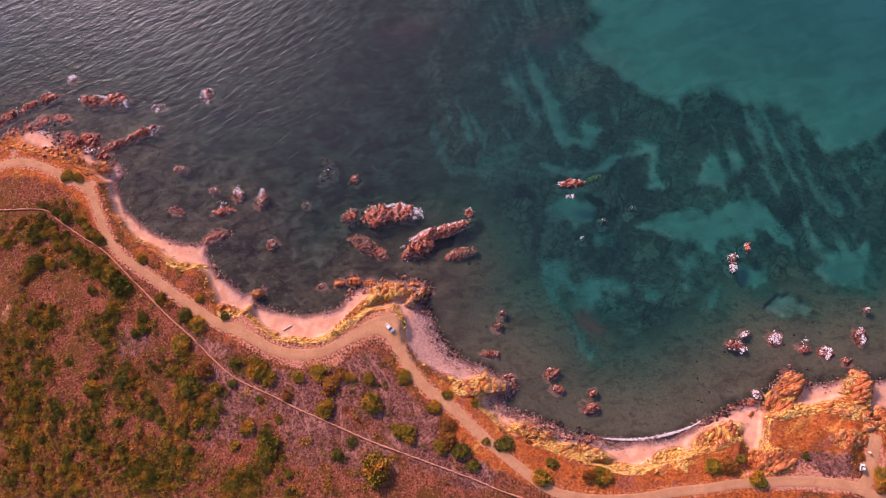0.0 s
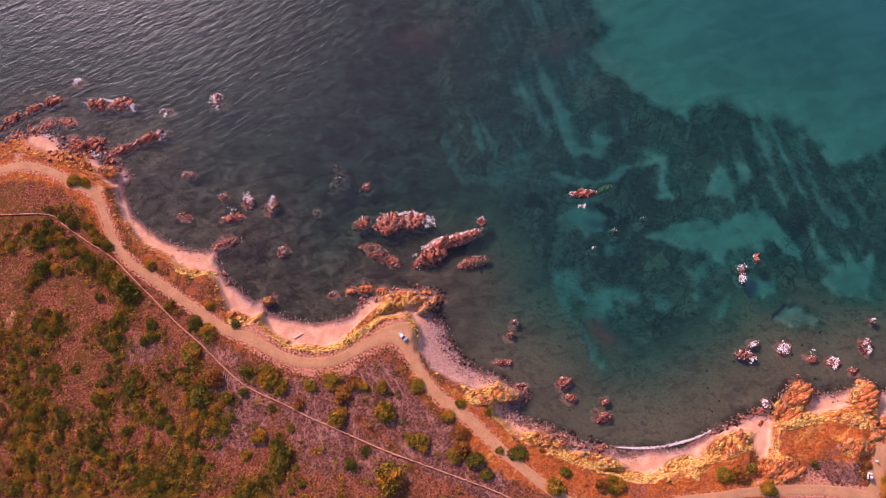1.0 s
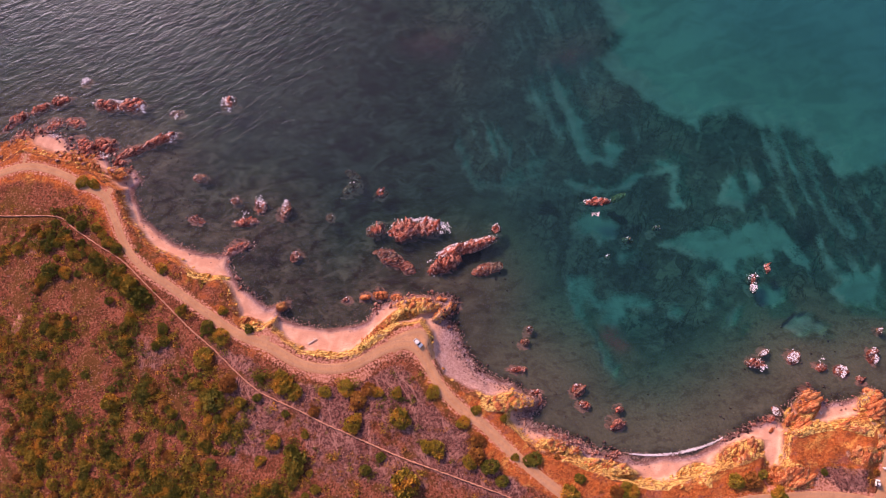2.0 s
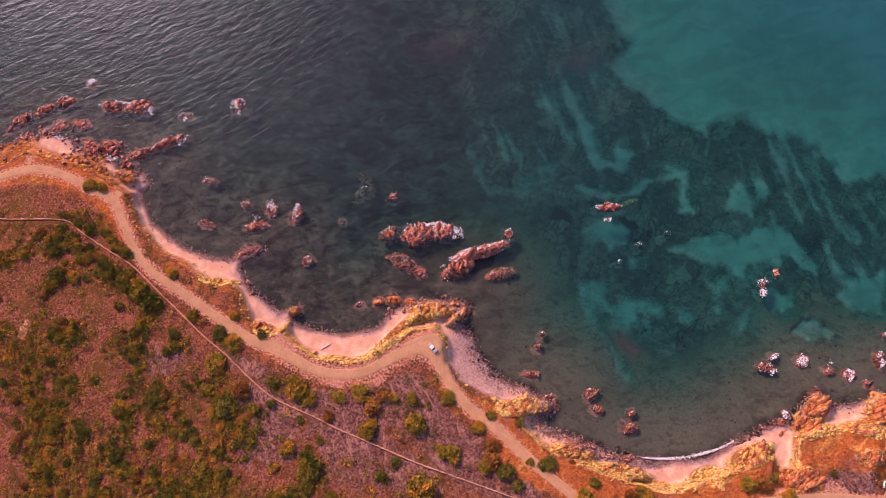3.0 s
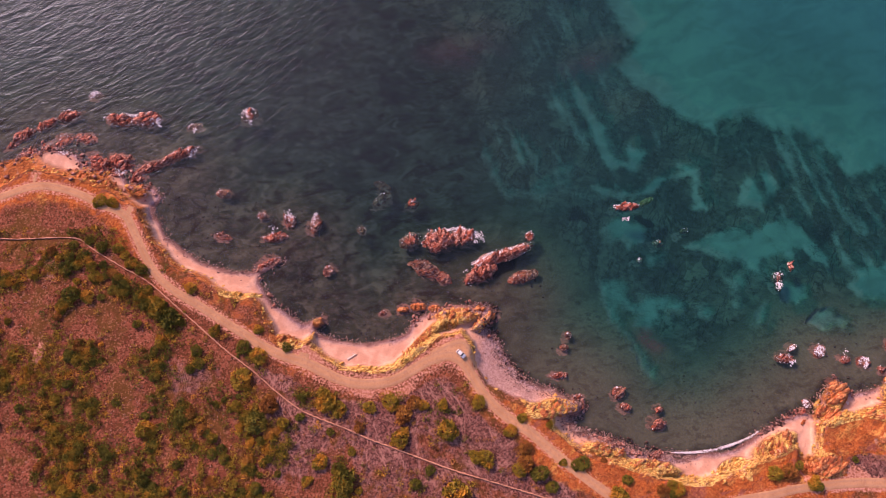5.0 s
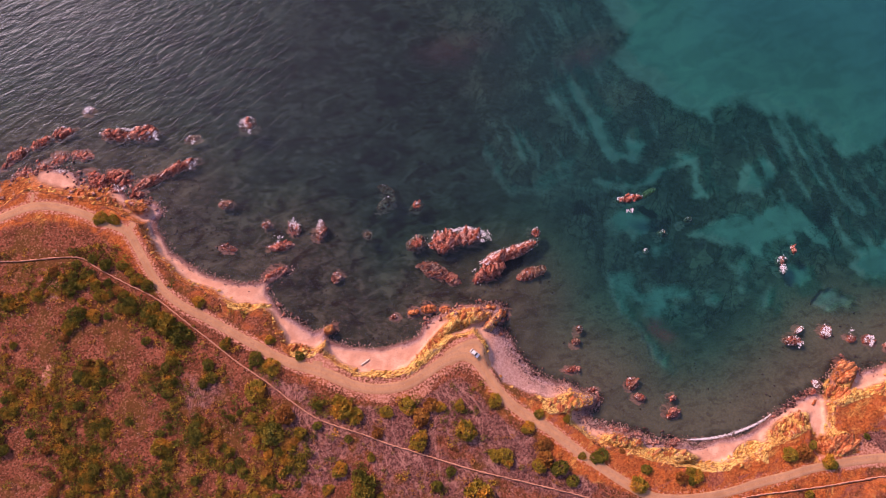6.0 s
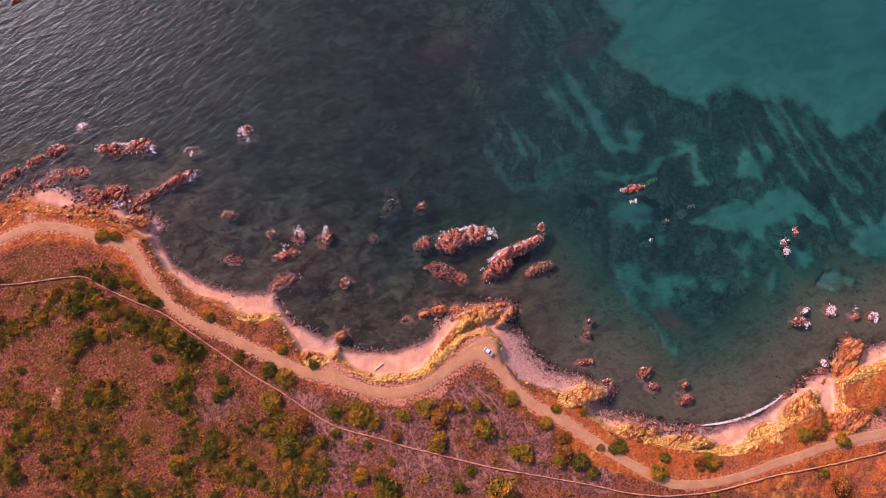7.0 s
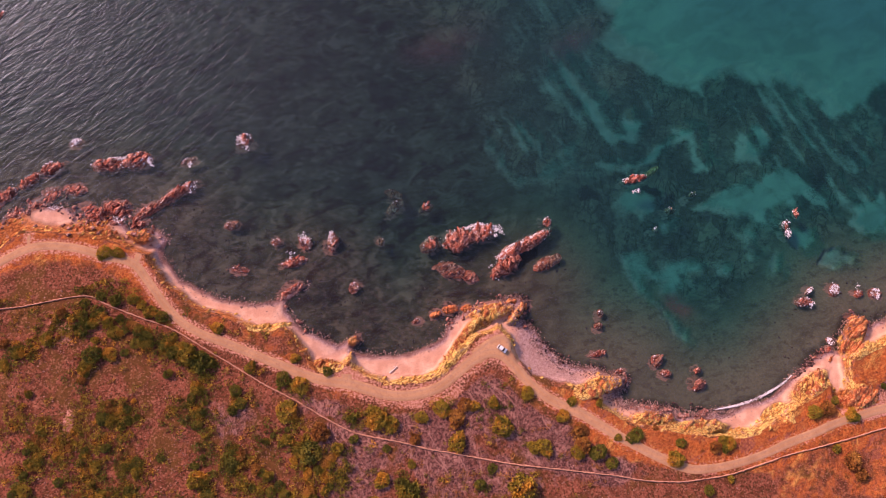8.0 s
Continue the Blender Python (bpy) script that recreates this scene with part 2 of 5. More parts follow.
def make_water():
    g = Graph("sea_water")
    t = g.tree
    t.nodes.remove(g.bsdf)
    swell = g.noise(0.60, 2, 0.5, (3.0, 1.0, 1), 30, 0.5)
    chop = g.noise(1.05, 3, 0.6, (2.4, 1.0, 1), 22, 0.7)
    ripple = g.noise(2.4, 2, 0.6, (2.0, 1.0, 1), 35)
    h = g.math("ADD", g.math("MULTIPLY", swell, 1.0), g.math("ADD", g.math("MULTIPLY", chop, 0.42), g.math("MULTIPLY", ripple, 0.05)))
    h = g.math("MULTIPLY", h, g.attr("rough"))
    normal = g.bump(h, 1.0, 0.28)
    clear = t.nodes.new("ShaderNodeBsdfTransparent")
    g.put(clear.inputs["Color"], g.mix(g.attr("depth"), (0.94, 0.95, 0.92), (0.004, 0.70, 0.70)))
    body = t.nodes.new("ShaderNodeBsdfDiffuse")
    g.put(body.inputs["Color"], g.mix(g.attr("open"), (0.022, 0.032, 0.040), (0.0, 0.122, 0.138)))
    under = t.nodes.new("ShaderNodeMixShader")
    g.put(under.inputs[0], g.attr("haze"))
    t.links.new(clear.outputs[0], under.inputs[1])
    t.links.new(body.outputs[0], under.inputs[2])
    gloss = t.nodes.new("ShaderNodeBsdfGlossy")
    gloss.inputs["Roughness"].default_value = 0.40
    gloss.inputs["Color"].default_value = (0.56, 0.76, 1.0, 1)
    g.put(gloss.inputs["Normal"], normal)
    facing = t.nodes.new("ShaderNodeLayerWeight")
    facing.inputs["Blend"].default_value = 0.5
    g.put(facing.inputs["Normal"], normal)
    shine = g.math("ADD", g.math("MULTIPLY", g.math("POWER", facing.outputs["Facing"], 5.0), 0.98), 0.02, True)
    top = t.nodes.new("ShaderNodeMixShader")
    t.links.new(shine, top.inputs[0])
    t.links.new(under.outputs[0], top.inputs[1])
    t.links.new(gloss.outputs[0], top.inputs[2])
    t.links.new(top.outputs[0], g.out.inputs["Surface"])
    return g.mat


def make_rock(name, dark, mid_tone, pale, vary=0.45, seams=0.9):
    g = Graph(name)
    a, b, c = g.noise(0.55, 5, 0.65, (2.2, 1, 0.5), 25, 1.0), g.noise(1.3, 4, 0.6, (2.0, 1, 0.6), 30, 0.8), g.noise(0.25, 2)
    col = g.mix(g.ramp(a, 0.35, 0.62), dark, mid_tone)
    col = g.mix(g.ramp(b, 0.47, 0.62), col, pale)
    col = g.mix(g.math("MULTIPLY", g.island(), vary), col, dark)
    col = g.mix(g.ramp(c, 0.5, 0.7, 0, 0.3), col, pale)
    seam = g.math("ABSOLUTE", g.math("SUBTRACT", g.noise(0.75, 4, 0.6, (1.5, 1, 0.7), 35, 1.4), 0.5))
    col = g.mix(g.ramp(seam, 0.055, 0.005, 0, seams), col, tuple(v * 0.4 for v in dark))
    return g.finish(col, 0.85, g.bump(g.math("ADD", g.math("MULTIPLY", seam, 3.0), g.math("ADD", a, b)), 0.9, 0.35), spec=0.25)


def make_foliage(name, dark, light, tip):
    g = Graph(name)
    col = g.mix(g.ramp(g.noise(0.55, 2), 0.34, 0.66), dark, light)
    col = g.mix(g.math("MULTIPLY", g.random(), 0.45), col, light)
    col = g.mix(g.ramp(g.noise(0.30, 3), 0.48, 0.66, 0, 0.85), col, tip)
    col = g.mix(g.ramp(g.island(), 0.0, 1.0, 0, 0.35), col, dark)
    m = g.finish(col, 0.75, spec=0.2)
    return m


def make_plain(name, color, rough, vary=0.15, scale=2.0, metal=0.0, spec=0.4):
    g = Graph(name)
    n = g.noise(scale, 4, 0.65)
    dark = tuple(c * (1 - vary) for c in color)
    light = tuple(min(1, c * (1 + vary)) for c in color)
    return g.finish(g.mix(g.ramp(n, 0.3, 0.7), dark, light), rough, g.bump(n, 0.2, 0.05), metal, spec)


def make_road():
    g = Graph("dirt_road")
    a, b, c = g.noise(0.25, 3), g.noise(1.4, 4, 0.65), g.noise(5.0, 3, 0.7)
    col = g.mix(g.ramp(a, 0.3, 0.7), (0.43, 0.220, 0.108), (0.55, 0.300, 0.155))
    col = g.mix(g.ramp(b, 0.48, 0.70, 0, 0.6), col, (0.36, 0.18, 0.115))
    ruts = g.attr("rut")
    col = g.mix(g.math("MULTIPLY", ruts, 0.5), col, (0.40, 0.25, 0.165))
    col = g.mix(g.ramp(c, 0.6, 0.72, 0, 0.5), col, (0.62, 0.40, 0.31))
    return g.finish(col, 0.95, g.bump(g.math("ADD", b, c), 0.5, 0.12), spec=0.1)


M_GROUND, M_WATER, M_ROAD = make_ground(), make_water(), make_road()
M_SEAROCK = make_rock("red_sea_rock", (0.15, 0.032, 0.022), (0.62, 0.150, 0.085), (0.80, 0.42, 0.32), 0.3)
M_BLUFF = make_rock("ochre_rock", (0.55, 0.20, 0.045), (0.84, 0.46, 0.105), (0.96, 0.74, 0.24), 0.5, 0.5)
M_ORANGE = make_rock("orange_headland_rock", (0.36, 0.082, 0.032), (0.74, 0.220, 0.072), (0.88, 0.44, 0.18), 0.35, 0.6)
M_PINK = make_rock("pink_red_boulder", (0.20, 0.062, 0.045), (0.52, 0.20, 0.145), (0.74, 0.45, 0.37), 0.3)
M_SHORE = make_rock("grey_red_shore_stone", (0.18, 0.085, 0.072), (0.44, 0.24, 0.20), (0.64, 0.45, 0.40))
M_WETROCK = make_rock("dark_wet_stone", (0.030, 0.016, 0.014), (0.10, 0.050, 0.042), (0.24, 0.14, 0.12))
M_FOLIAGE = make_foliage("olive_foliage", (0.115, 0.102, 0.013), (0.38, 0.245, 0.027), (0.66, 0.28, 0.034))
M_DARKLEAF = make_foliage("dark_green_foliage", (0.052, 0.062, 0.010), (0.165, 0.150, 0.018), (0.30, 0.20, 0.024))
M_RUST = make_foliage("rusty_foliage", (0.14, 0.050, 0.012), (0.36, 0.14, 0.03), (0.50, 0.24, 0.05))
M_STONE = make_rock("pink_field_stone", (0.20, 0.085, 0.060), (0.46, 0.23, 0.17), (0.62, 0.38, 0.31))
M_BEDSTONE = make_rock("weedy_stone", (0.018, 0.014, 0.012), (0.060, 0.045, 0.036), (0.17, 0.13, 0.11))
M_TWIG = make_foliage("dry_twigs", (0.11, 0.042, 0.030), (0.30, 0.13, 0.095), (0.50, 0.28, 0.22))
M_BARK = make_plain("bark", (0.11, 0.07, 0.05), 0.9, 0.3, 6)
M_WALL = make_plain("dry_stone", (0.46, 0.22, 0.14), 0.95, 0.35, 3)
M_FOAM = make_plain("foam", (0.80, 0.78, 0.80), 0.6, 0.06, 3)
M_PAINT = make_plain("white_car_paint", (0.78, 0.77, 0.75), 0.25, 0.03, 1, 0, 0.5)
M_GLASS = make_plain("dark_car_glass", (0.015, 0.017, 0.02), 0.08, 0.1, 1, 0, 0.6)
M_RUBBER = make_plain("tyre_rubber", (0.02, 0.02, 0.02), 0.8, 0.2, 8)
M_METAL = make_plain("wheel_metal", (0.5, 0.5, 0.5), 0.35, 0.1, 8, 0.9)
M_TRIM = make_plain("dark_plastic", (0.03, 0.03, 0.03), 0.6, 0.2, 8)
M_LAMP = make_plain("lamp_lens", (0.7, 0.7, 0.7), 0.1, 0.05, 8)
M_TAIL = make_plain("red_lens", (0.4, 0.02, 0.02), 0.2, 0.05, 8)
M_DRIFT = make_plain("bleached_wood", (0.62, 0.52, 0.46), 0.8, 0.2, 6)

# ---------------------------------------------------------------- the plan: shore, bluff, road, wall
SHORE_WEST = [(-4000, -300), (-420, 10), (-200, 44), (-145.7, 58.2), (-131.9, 63.7), (-124.9, 66.5), (-118.7, 67.7), (-112.9, 66.2),
              (-109.4, 62.1), (-103.6, 60.3), (-101.2, 62.2), (-97.2, 59.8), (-95.7, 56.2), (-88.4, 55.3), (-86.1, 52.1), (-87.7, 49.2),
              (-87.2, 46.4), (-84.3, 42.9), (-82.6, 39.2), (-78.6, 35.7), (-73.0, 33.2), (-67.5, 30.7), (-63.5, 29.1), (-57.8, 29.6),
              (-50.5, 33.2), (-49.2, 32.5), (-54.9, 29.3)]
SHORE_MID = [(-55.3, 27.2), (-53.2, 23.3), (-50.8, 20.0), (-46.3, 16.8), (-42.7, 14.4), (-39.4, 15.3), (-37.4, 15.8), (-36.8, 14.5),
             (-39.1, 12.0), (-36.5, 10.9), (-29.7, 9.5), (-23.1, 8.7), (-18.2, 9.3), (-13.4, 11.9), (-11.9, 14.4), (-9.5, 16.1),
             (-5.5, 17.3), (-0.6, 18.8), (3.5, 19.2), (9.2, 19.0), (11.3, 17.7), (10.2, 14.9), (7.0, 13.2)]
SHORE_EAST = [(9.1, 13.0), (11.5, 10.4), (12.7, 7.7), (14.1, 4.3), (16.6, 0.6), (20.4, -2.5), (24.6, -4.0), (28.5, -5.5), (31.5, -7.7),
              (36.5, -9.5),
              (34.5, -11.5), (31.4, -12.2), (33.7, -15.6), (38.4, -17.0), (42.2, -18.3), (46.0, -19.7), (50.6, -21.7), (56.6, -22.7),
              (62.6, -23.2), (70.2, -22.8), (77.7, -21.0), (83.8, -18.6), (88.5, -16.0), (93.1, -13.6), (97.0, -12.0)]
SHORE_FAR = [(98.6, -10.9), (99.8, -12.4), (101.2, -12.8), (102.4, -9.3), (107.3, -4.9), (109.6, -3.8), (111.0, -5.5), (112.3, -7.0),
             (117.6, -6.5), (122.1, -5.9), (124.5, -3.6), (127.0, -3.5), (128.8, -6.3), (133.4, -4.7), (143.9, -1.8), (200, 8), (420, -10), (4000, -300)]
BLUFF_WEST = [(-4000, -310), (-420, 0), (-200, 36), (-141.6, 50.7), (-128.2, 56.4), (-123.2, 59.3), (-115.8, 58.5), (-108.3, 56.7), (-100.7, 54.1), (-94.9, 50.6),
              (-90.2, 48.9), (-89.6, 45.3), (-88.4, 41.8), (-86.2, 38.3), (-82.7, 33.2), (-78.0, 30.2), (-73.4, 28.3), (-68.8, 25.0),
              (-64.2, 22.1), (-60.7, 21.5), (-57.5, 22.7), (-55.2, 21.1), (-53.5, 17.0), (-51.4, 12.2)]
BLUFF_MID = [(-48.6, 9.0), (-43.5, 8.5), (-40.0, 11.0), (-39.6, 7.5), (-35.0, 3.8), (-29.9, 1.6), (-23.4, 1.0), (-17.1, 2.0), (-13.2, 4.4),
             (-10.2, 7.2), (-4.7, 10.4), (2.5, 12.0), (4.4, 8.0), (5.0, 4.0), (6.2, 0.8), (9.3, -3.4), (14.9, -6.3), (19.6, -9.0), (24.3, -10.4), (26.6, -12.2)]
BLUFF_EAST = [(25.9, -15.7), (30.5, -18.5), (35.0, -21.2), (39.5, -23.0), (44.0, -24.2), (48.5, -26.5), (55.8, -28.1), (61.7, -29.3),
              (66.1, -29.8), (72.0, -28.5), (77.8, -27.5), (80.9, -25.3), (85.4, -23.3), (91.3, -21.4), (94.5, -21.2), (95.2, -27.6),
              (97.3, -28.2), (99.8, -21.0), (101.7, -14.5), (106.5, -12.4), (112.2, -13.2), (116.7, -11.6), (120.5, -10.0), (123.9, -12.0),
              (127.1, -14.9), (130.3, -14.3), (140.2, -13.1), (200, -2), (420, -20), (4000, -310)]
ROAD_WEST = [(-420, -30), (-200, 28), (-140.6, 47.9), (-127.0, 52.6), (-122.8, 54.1), (-118.4, 54.6), (-112.9, 53.7), (-107.1, 51.7), (-101.4, 48.9), (-96.7, 47.2),
             (-93.7, 45.1), (-91.8, 41.9), (-89.4, 37.3), (-86.6, 32.1), (-82.8, 27.1), (-77.6, 23.0), (-72.1, 19.8), (-65.7, 15.8),
             (-59.4, 11.9), (-53.2, 8.0), (-48.0, 5.5), (-42.1, 3.6)]
ROAD_EAST = [(-37.7, 1.6), (-32.6, -0.9), (-27.7, -2.3), (-22.1, -2.6), (-16.6, -1.6), (-12.0, 0.8), (-7.4, 3.4), (-2.7, 4.8), (0.3, 4.3),
             (2.9, 2.2), (5.1, -1.3), (7.9, -5.8), (11.9, -10.2), (16.6, -13.7), (20.5, -16.3), (24.6, -19.8), (28.9, -23.5), (34.9, -28.3),
             (39.8, -31.8), (44.6, -34.8), (49.2, -36.4), (57.4, -37.0), (67.5, -36.3), (76.4, -34.5), (85.3, -33.1), (92.6, -31.8),
             (105.1, -30.7), (113.3, -30.6), (119.9, -31.4), (126.3, -34.1), (136.4, -36.9), (200, -42), (420, -70)]
SPURS = [[(121.3, -31.4), (123.2, -28.9), (124.1, -25.5), (125.2, -22.1), (126.2, -18.6)],
         [(-94.6, 45.0), (-93.2, 47.2), (-92.6, 49.2)],
         [(-121.2, 53.9), (-121.2, 56.4), (-120.9, 58.2)],
         [(-42.6, 3.6), (-41.9, 4.8), (-41.6, 6.0)],
         [(-6.0, 4.0), (-1.0, 6.6), (2.2, 7.2), (3.6, 4.2), (4.2, 0.5)]]
GULLY = [(98.4, -11.5), (97.6, -16.9), (96.4, -21.3), (95.7, -27.0), (97.1, -31.1)]
WALL = [(-420, 10), (-200, 36), (-137.4, 38.9), (-123.3, 38.8), (-107.9, 39.0), (-101.7, 35.4), (-94.1, 30.8), (-85.6, 25.9), (-77.0, 18.6), (-69.5, 12.3),
        (-63.1, 6.8), (-55.9, 1.5), (-48.8, -4.5), (-41.1, -9.9), (-30.4, -14.1), (-23.2, -17.3), (-16.8, -19.6), (-8.9, -22.6), (-1.2, -25.4),
        (8.0, -28.2), (19.6, -31.7), (26.9, -34.0), (34.4, -36.6), (43.4, -38.6), (48.2, -39.0), (56.4, -39.4), (66.5, -38.6), (75.0, -37.6),
        (83.4, -37.2), (95.5, -36.6), (104.0, -35.9), (116.7, -35.6), (140, -41), (200, -48), (420, -80)]
REEF_EDGE = [(-300, 4000), (30, 300), (54.6, 128.5), (58.9, 116.1), (63.7, 107.6), (59.5, 103.0), (55.8, 98.1), (60.2, 94.6), (65.3, 91.3), (70.4, 86.5),
             (75.5, 84.7), (79.6, 80.0), (87.2, 78.2), (92.4, 79.2), (97.7, 83.0), (99.1, 79.2), (104.1, 78.4), (110.7, 76.6),
             (115.7, 76.1), (118.6, 71.2), (123.2, 66.7), (126.0, 62.3), (129.0, 59.7), (135.8, 62.4), (140.9, 66.9), (153.0, 70.7),
             (173.5, 78.1), (400, 150), (4000, 900)]
# pale sand between the reefs: the outline of each patch
SAND_EAST = [
    [(71.3, 37.7), (78.2, 40.8), (81.2, 41.6), (87.7, 42.2), (92.7, 41.7), (97.1, 43.1), (105.3, 45.2), (107.4, 42.3), (108.7, 38.0), (112.6, 32.9), (108.8, 34.7), (105.7, 34.8), (102.8, 32.7), (99.8, 34.2), (94.7, 33.9), (91.0, 29.7), (86.6, 32.0), (79.6, 33.6)],
    [(92.8, 60.7), (96.9, 61.1), (97.7, 56.3), (99.1, 52.7), (98.8, 49.0), (95.1, 50.0), (90.3, 50.4), (91.3, 57.0)],
    [(95.2, 71.3), (96.7, 67.7), (97.0, 60.8), (95.4, 60.7)],
    [(98.1, 61.7), (101.8, 59.9), (103.6, 55.1), (99.9, 53.6)],
    [(73.9, 63.9), (78.0, 61.8), (79.6, 56.8), (78.5, 50.0), (76.5, 51.0), (77.4, 57.6)],
]
SAND_CHANNELS = [
    [(44.6, 56.1), (52.4, 55.7), (55.8, 54.7), (62.8, 57.5), (75.2, 61.9), (77.9, 60.4), (69.8, 58.4), (62.7, 54.6), (53.1, 51.9), (46.8, 53.6)],
    [(47.5, 43.3), (51.2, 45.9), (56.3, 44.9), (58.4, 42.2), (59.0, 39.4), (53.5, 37.9), (49.8, 39.2)],
    [(51.0, 66.4), (55.2, 65.7), (57.0, 68.1), (56.4, 70.2), (58.4, 71.5), (62.6, 68.3), (59.2, 64.5), (57.8, 61.9), (52.0, 63.3)],
    [(45.6, 80.4), (47.7, 77.2), (51.4, 67.1), (50.1, 65.8), (47.8, 70.7)],
]
SAND_MIDDLE = [
    [(42.3, 26.4), (48.9, 26.0), (52.1, 23.2), (53.6, 19.9), (57.1, 22.7), (64.5, 21.1), (68.2, 18.2), (67.2, 15.9), (63.6, 15.8), (63.3, 12.5), (57.4, 11.4), (53.2, 13.3), (54.3, 16.6), (49.4, 17.3), (50.9, 12.9), (48.8, 10.6), (44.0, 13.9)],
    [(50.0, 11.6), (52.8, 10.0), (55.6, 3.6), (59.6, 0.5), (56.8, -3.1), (53.4, 0.3)],
    [(82.9, 27.5), (85.9, 26.4), (86.3, 18.9), (84.0, 16.9)],
    [(88.9, 17.3), (92.9, 18.7), (93.5, 15.7), (91.3, 12.9), (88.3, 14.0)],
    [(71.4, 19.4), (77.1, 19.9), (77.8, 15.4), (75.7, 13.4), (72.5, 15.3)],
    [(60.8, 35.3), (64.7, 34.7), (63.5, 31.6), (61.0, 31.2)],
]
SAND_FAR_EAST = [
    [(97.8, 23.1), (100.7, 25.7), (104.3, 26.1), (104.2, 21.6), (101.7, 19.9), (98.0, 21.0)],
    [(104.9, 15.0), (109.2, 18.5), (112.4, 17.6), (115.2, 15.3), (111.2, 12.3), (107.5, 12.6)],
    [(121.0, 38.6), (123.6, 33.1), (121.9, 28.0), (119.6, 24.2), (122.8, 21.1), (131.6, 18.8), (133.5, 33.7), (129.0, 31.5), (126.9, 28.1), (125.3, 31.8)],
    [(118.8, 41.7), (121.2, 40.8), (119.5, 36.8), (117.9, 38.2)],
]
SAND_BASIN = [
    [(31.5, 93.1), (34.9, 94.9), (38.6, 91.3), (46.0, 87.6), (46.5, 80.8), (41.2, 81.4), (42.6, 77.1), (45.3, 75.1), (45.2, 69.2), (42.5, 67.5), (38.0, 78.9), (31.0, 84.3)],
    [(10.9, 64.4), (14.4, 63.8), (16.5, 56.9), (23.0, 55.6), (30.0, 61.2), (34.4, 64.2), (39.1, 66.1), (42.4, 64.0), (38.4, 61.3), (36.9, 57.7), (40.6, 54.2), (45.4, 52.5), (43.6, 50.5), (35.1, 53.0), (24.7, 52.1), (16.1, 52.6), (11.4, 59.0)],
]
# narrow sand streaks: x, y, half length, half width, turn, amount
SAND_STREAKS = [
    (11.1, 66.9, 1.0, 8.0, 9, 0.6), (15.9, 71.6, 0.8, 7.3, 13, 0.5), (20.7, 69.8, 1.0, 7.9, 12, 0.75), (24.6, 67.1, 1.0, 7.9, 18, 0.7),
    (33.0, 69.7, 0.9, 6.0, 20, 0.6), (94.7, 66.1, 0.7, 8.7, 11, 0.4), (66.0, 72.0, 1.2, 4.0, 5, 0.4),
]
SAND_STREAKS_EAST = [
    (125.3, 42.1, 1.2, 14.9, 21, 0.7), (121.0, 38.7, 1.0, 11.5, 23, 0.6), (128.8, 37.1, 1.3, 14.7, 19, 0.7), (134.6, 54.3, 1.3, 10.1, 26, 0.5),
    (130.3, 28.9, 1.6, 8.1, 26, 0.7), (121.8, 30.3, 2.3, 3.9, 21, 0.8), (100.2, 50.3, 1.4, 8.5, 21, 0.6), (113.7, 64.6, 1.0, 8.6, 21, 0.5),
    (118.1, 50.6, 1.0, 10.1, 21, 0.5), (106.5, 68.1, 1.0, 8.7, 16, 0.5), ]
RED_WEED = [
    (46.0, 98.7, 9.0, 4.5, 12, 1.0), (1.0, 101.9, 9.6, 4.2, 0, 0.8), (13.6, 107.6, 7.7, 3.5, -10, 0.6), (57.1, 8.4, 4.2, 2.2, -38, 0.8),
]
BRUSH = [
    (-1.9, -9.8, 16.8, 9.1, -8, 1.0), (13.9, -22.5, 13.3, 8.9, -18, 1.0), (-23.4, -13.6, 12.2, 9.2, -28, 0.9), (-43.5, -17.2, 10.7, 12.3, 2, 0.8),
    (-10.2, -26.3, 17.8, 7.4, -8, 0.6), (26.0, -30.6, 8.7, 4.3, 2, 0.8), (-50.2, 0.9, 11.1, 4.8, -38, 0.6), (90.0, -28.2, 8.5, 4.2, 2, 0.7),
    (113.6, -25.6, 7.6, 3.4, 2, 1.3), (-71.2, 0.3, 9.6, 6.4, -18, 0.5),
]
THICKET_EAST = [
    (-105.9, -14.7, 7.2, 11.5, 2, 1.0), (-100.0, -9.8, 4.9, 6.6, 1, 0.5), (-101.3, 6.2, 4.1, 5.8, 1, 0.8), (-83.5, 3.3, 5.0, 3.7, 21, 0.9),
    (-80.3, -6.2, 3.6, 7.2, 26, 0.9), (-82.0, -16.3, 2.9, 5.5, 2, 0.9), (-91.8, -8.0, 3.6, 2.6, 1, 0.5), (-72.2, -9.9, 4.2, 2.9, -18, 0.7),
    (-62.3, -9.6, 5.8, 4.2, -8, 0.7), (-69.5, -16.7, 5.7, 4.1, -18, 0.7), (-56.4, -11.0, 3.5, 5.4, 2, 0.8), (-59.4, -24.7, 7.7, 5.3, -8, 0.8),
    (-91.6, -18.9, 5.5, 3.2, 2, 0.5), (-81.2, -26.1, 6.3, 5.3, 2, 0.7), (-89.7, -29.4, 6.3, 4.7, 2, 0.6), (-64.5, -34.4, 13.7, 6.1, 2, 0.9),
]
THICKET_MIDDLE = [
    (-57.3, -11.6, 5.5, 3.5, -20, 0.9), (-50.5, -19.4, 5.5, 4.0, 0, 0.9), (-58.6, 4.5, 3.2, 2.0, -30, 0.9), (-76.0, -13.8, 5.0, 4.0, -10, 0.9), (-84.5, 1.5, 5.0, 3.5, -30, 0.9), (-114.5, 0.6, 3.5, 6.0, -15, 0.9),
]
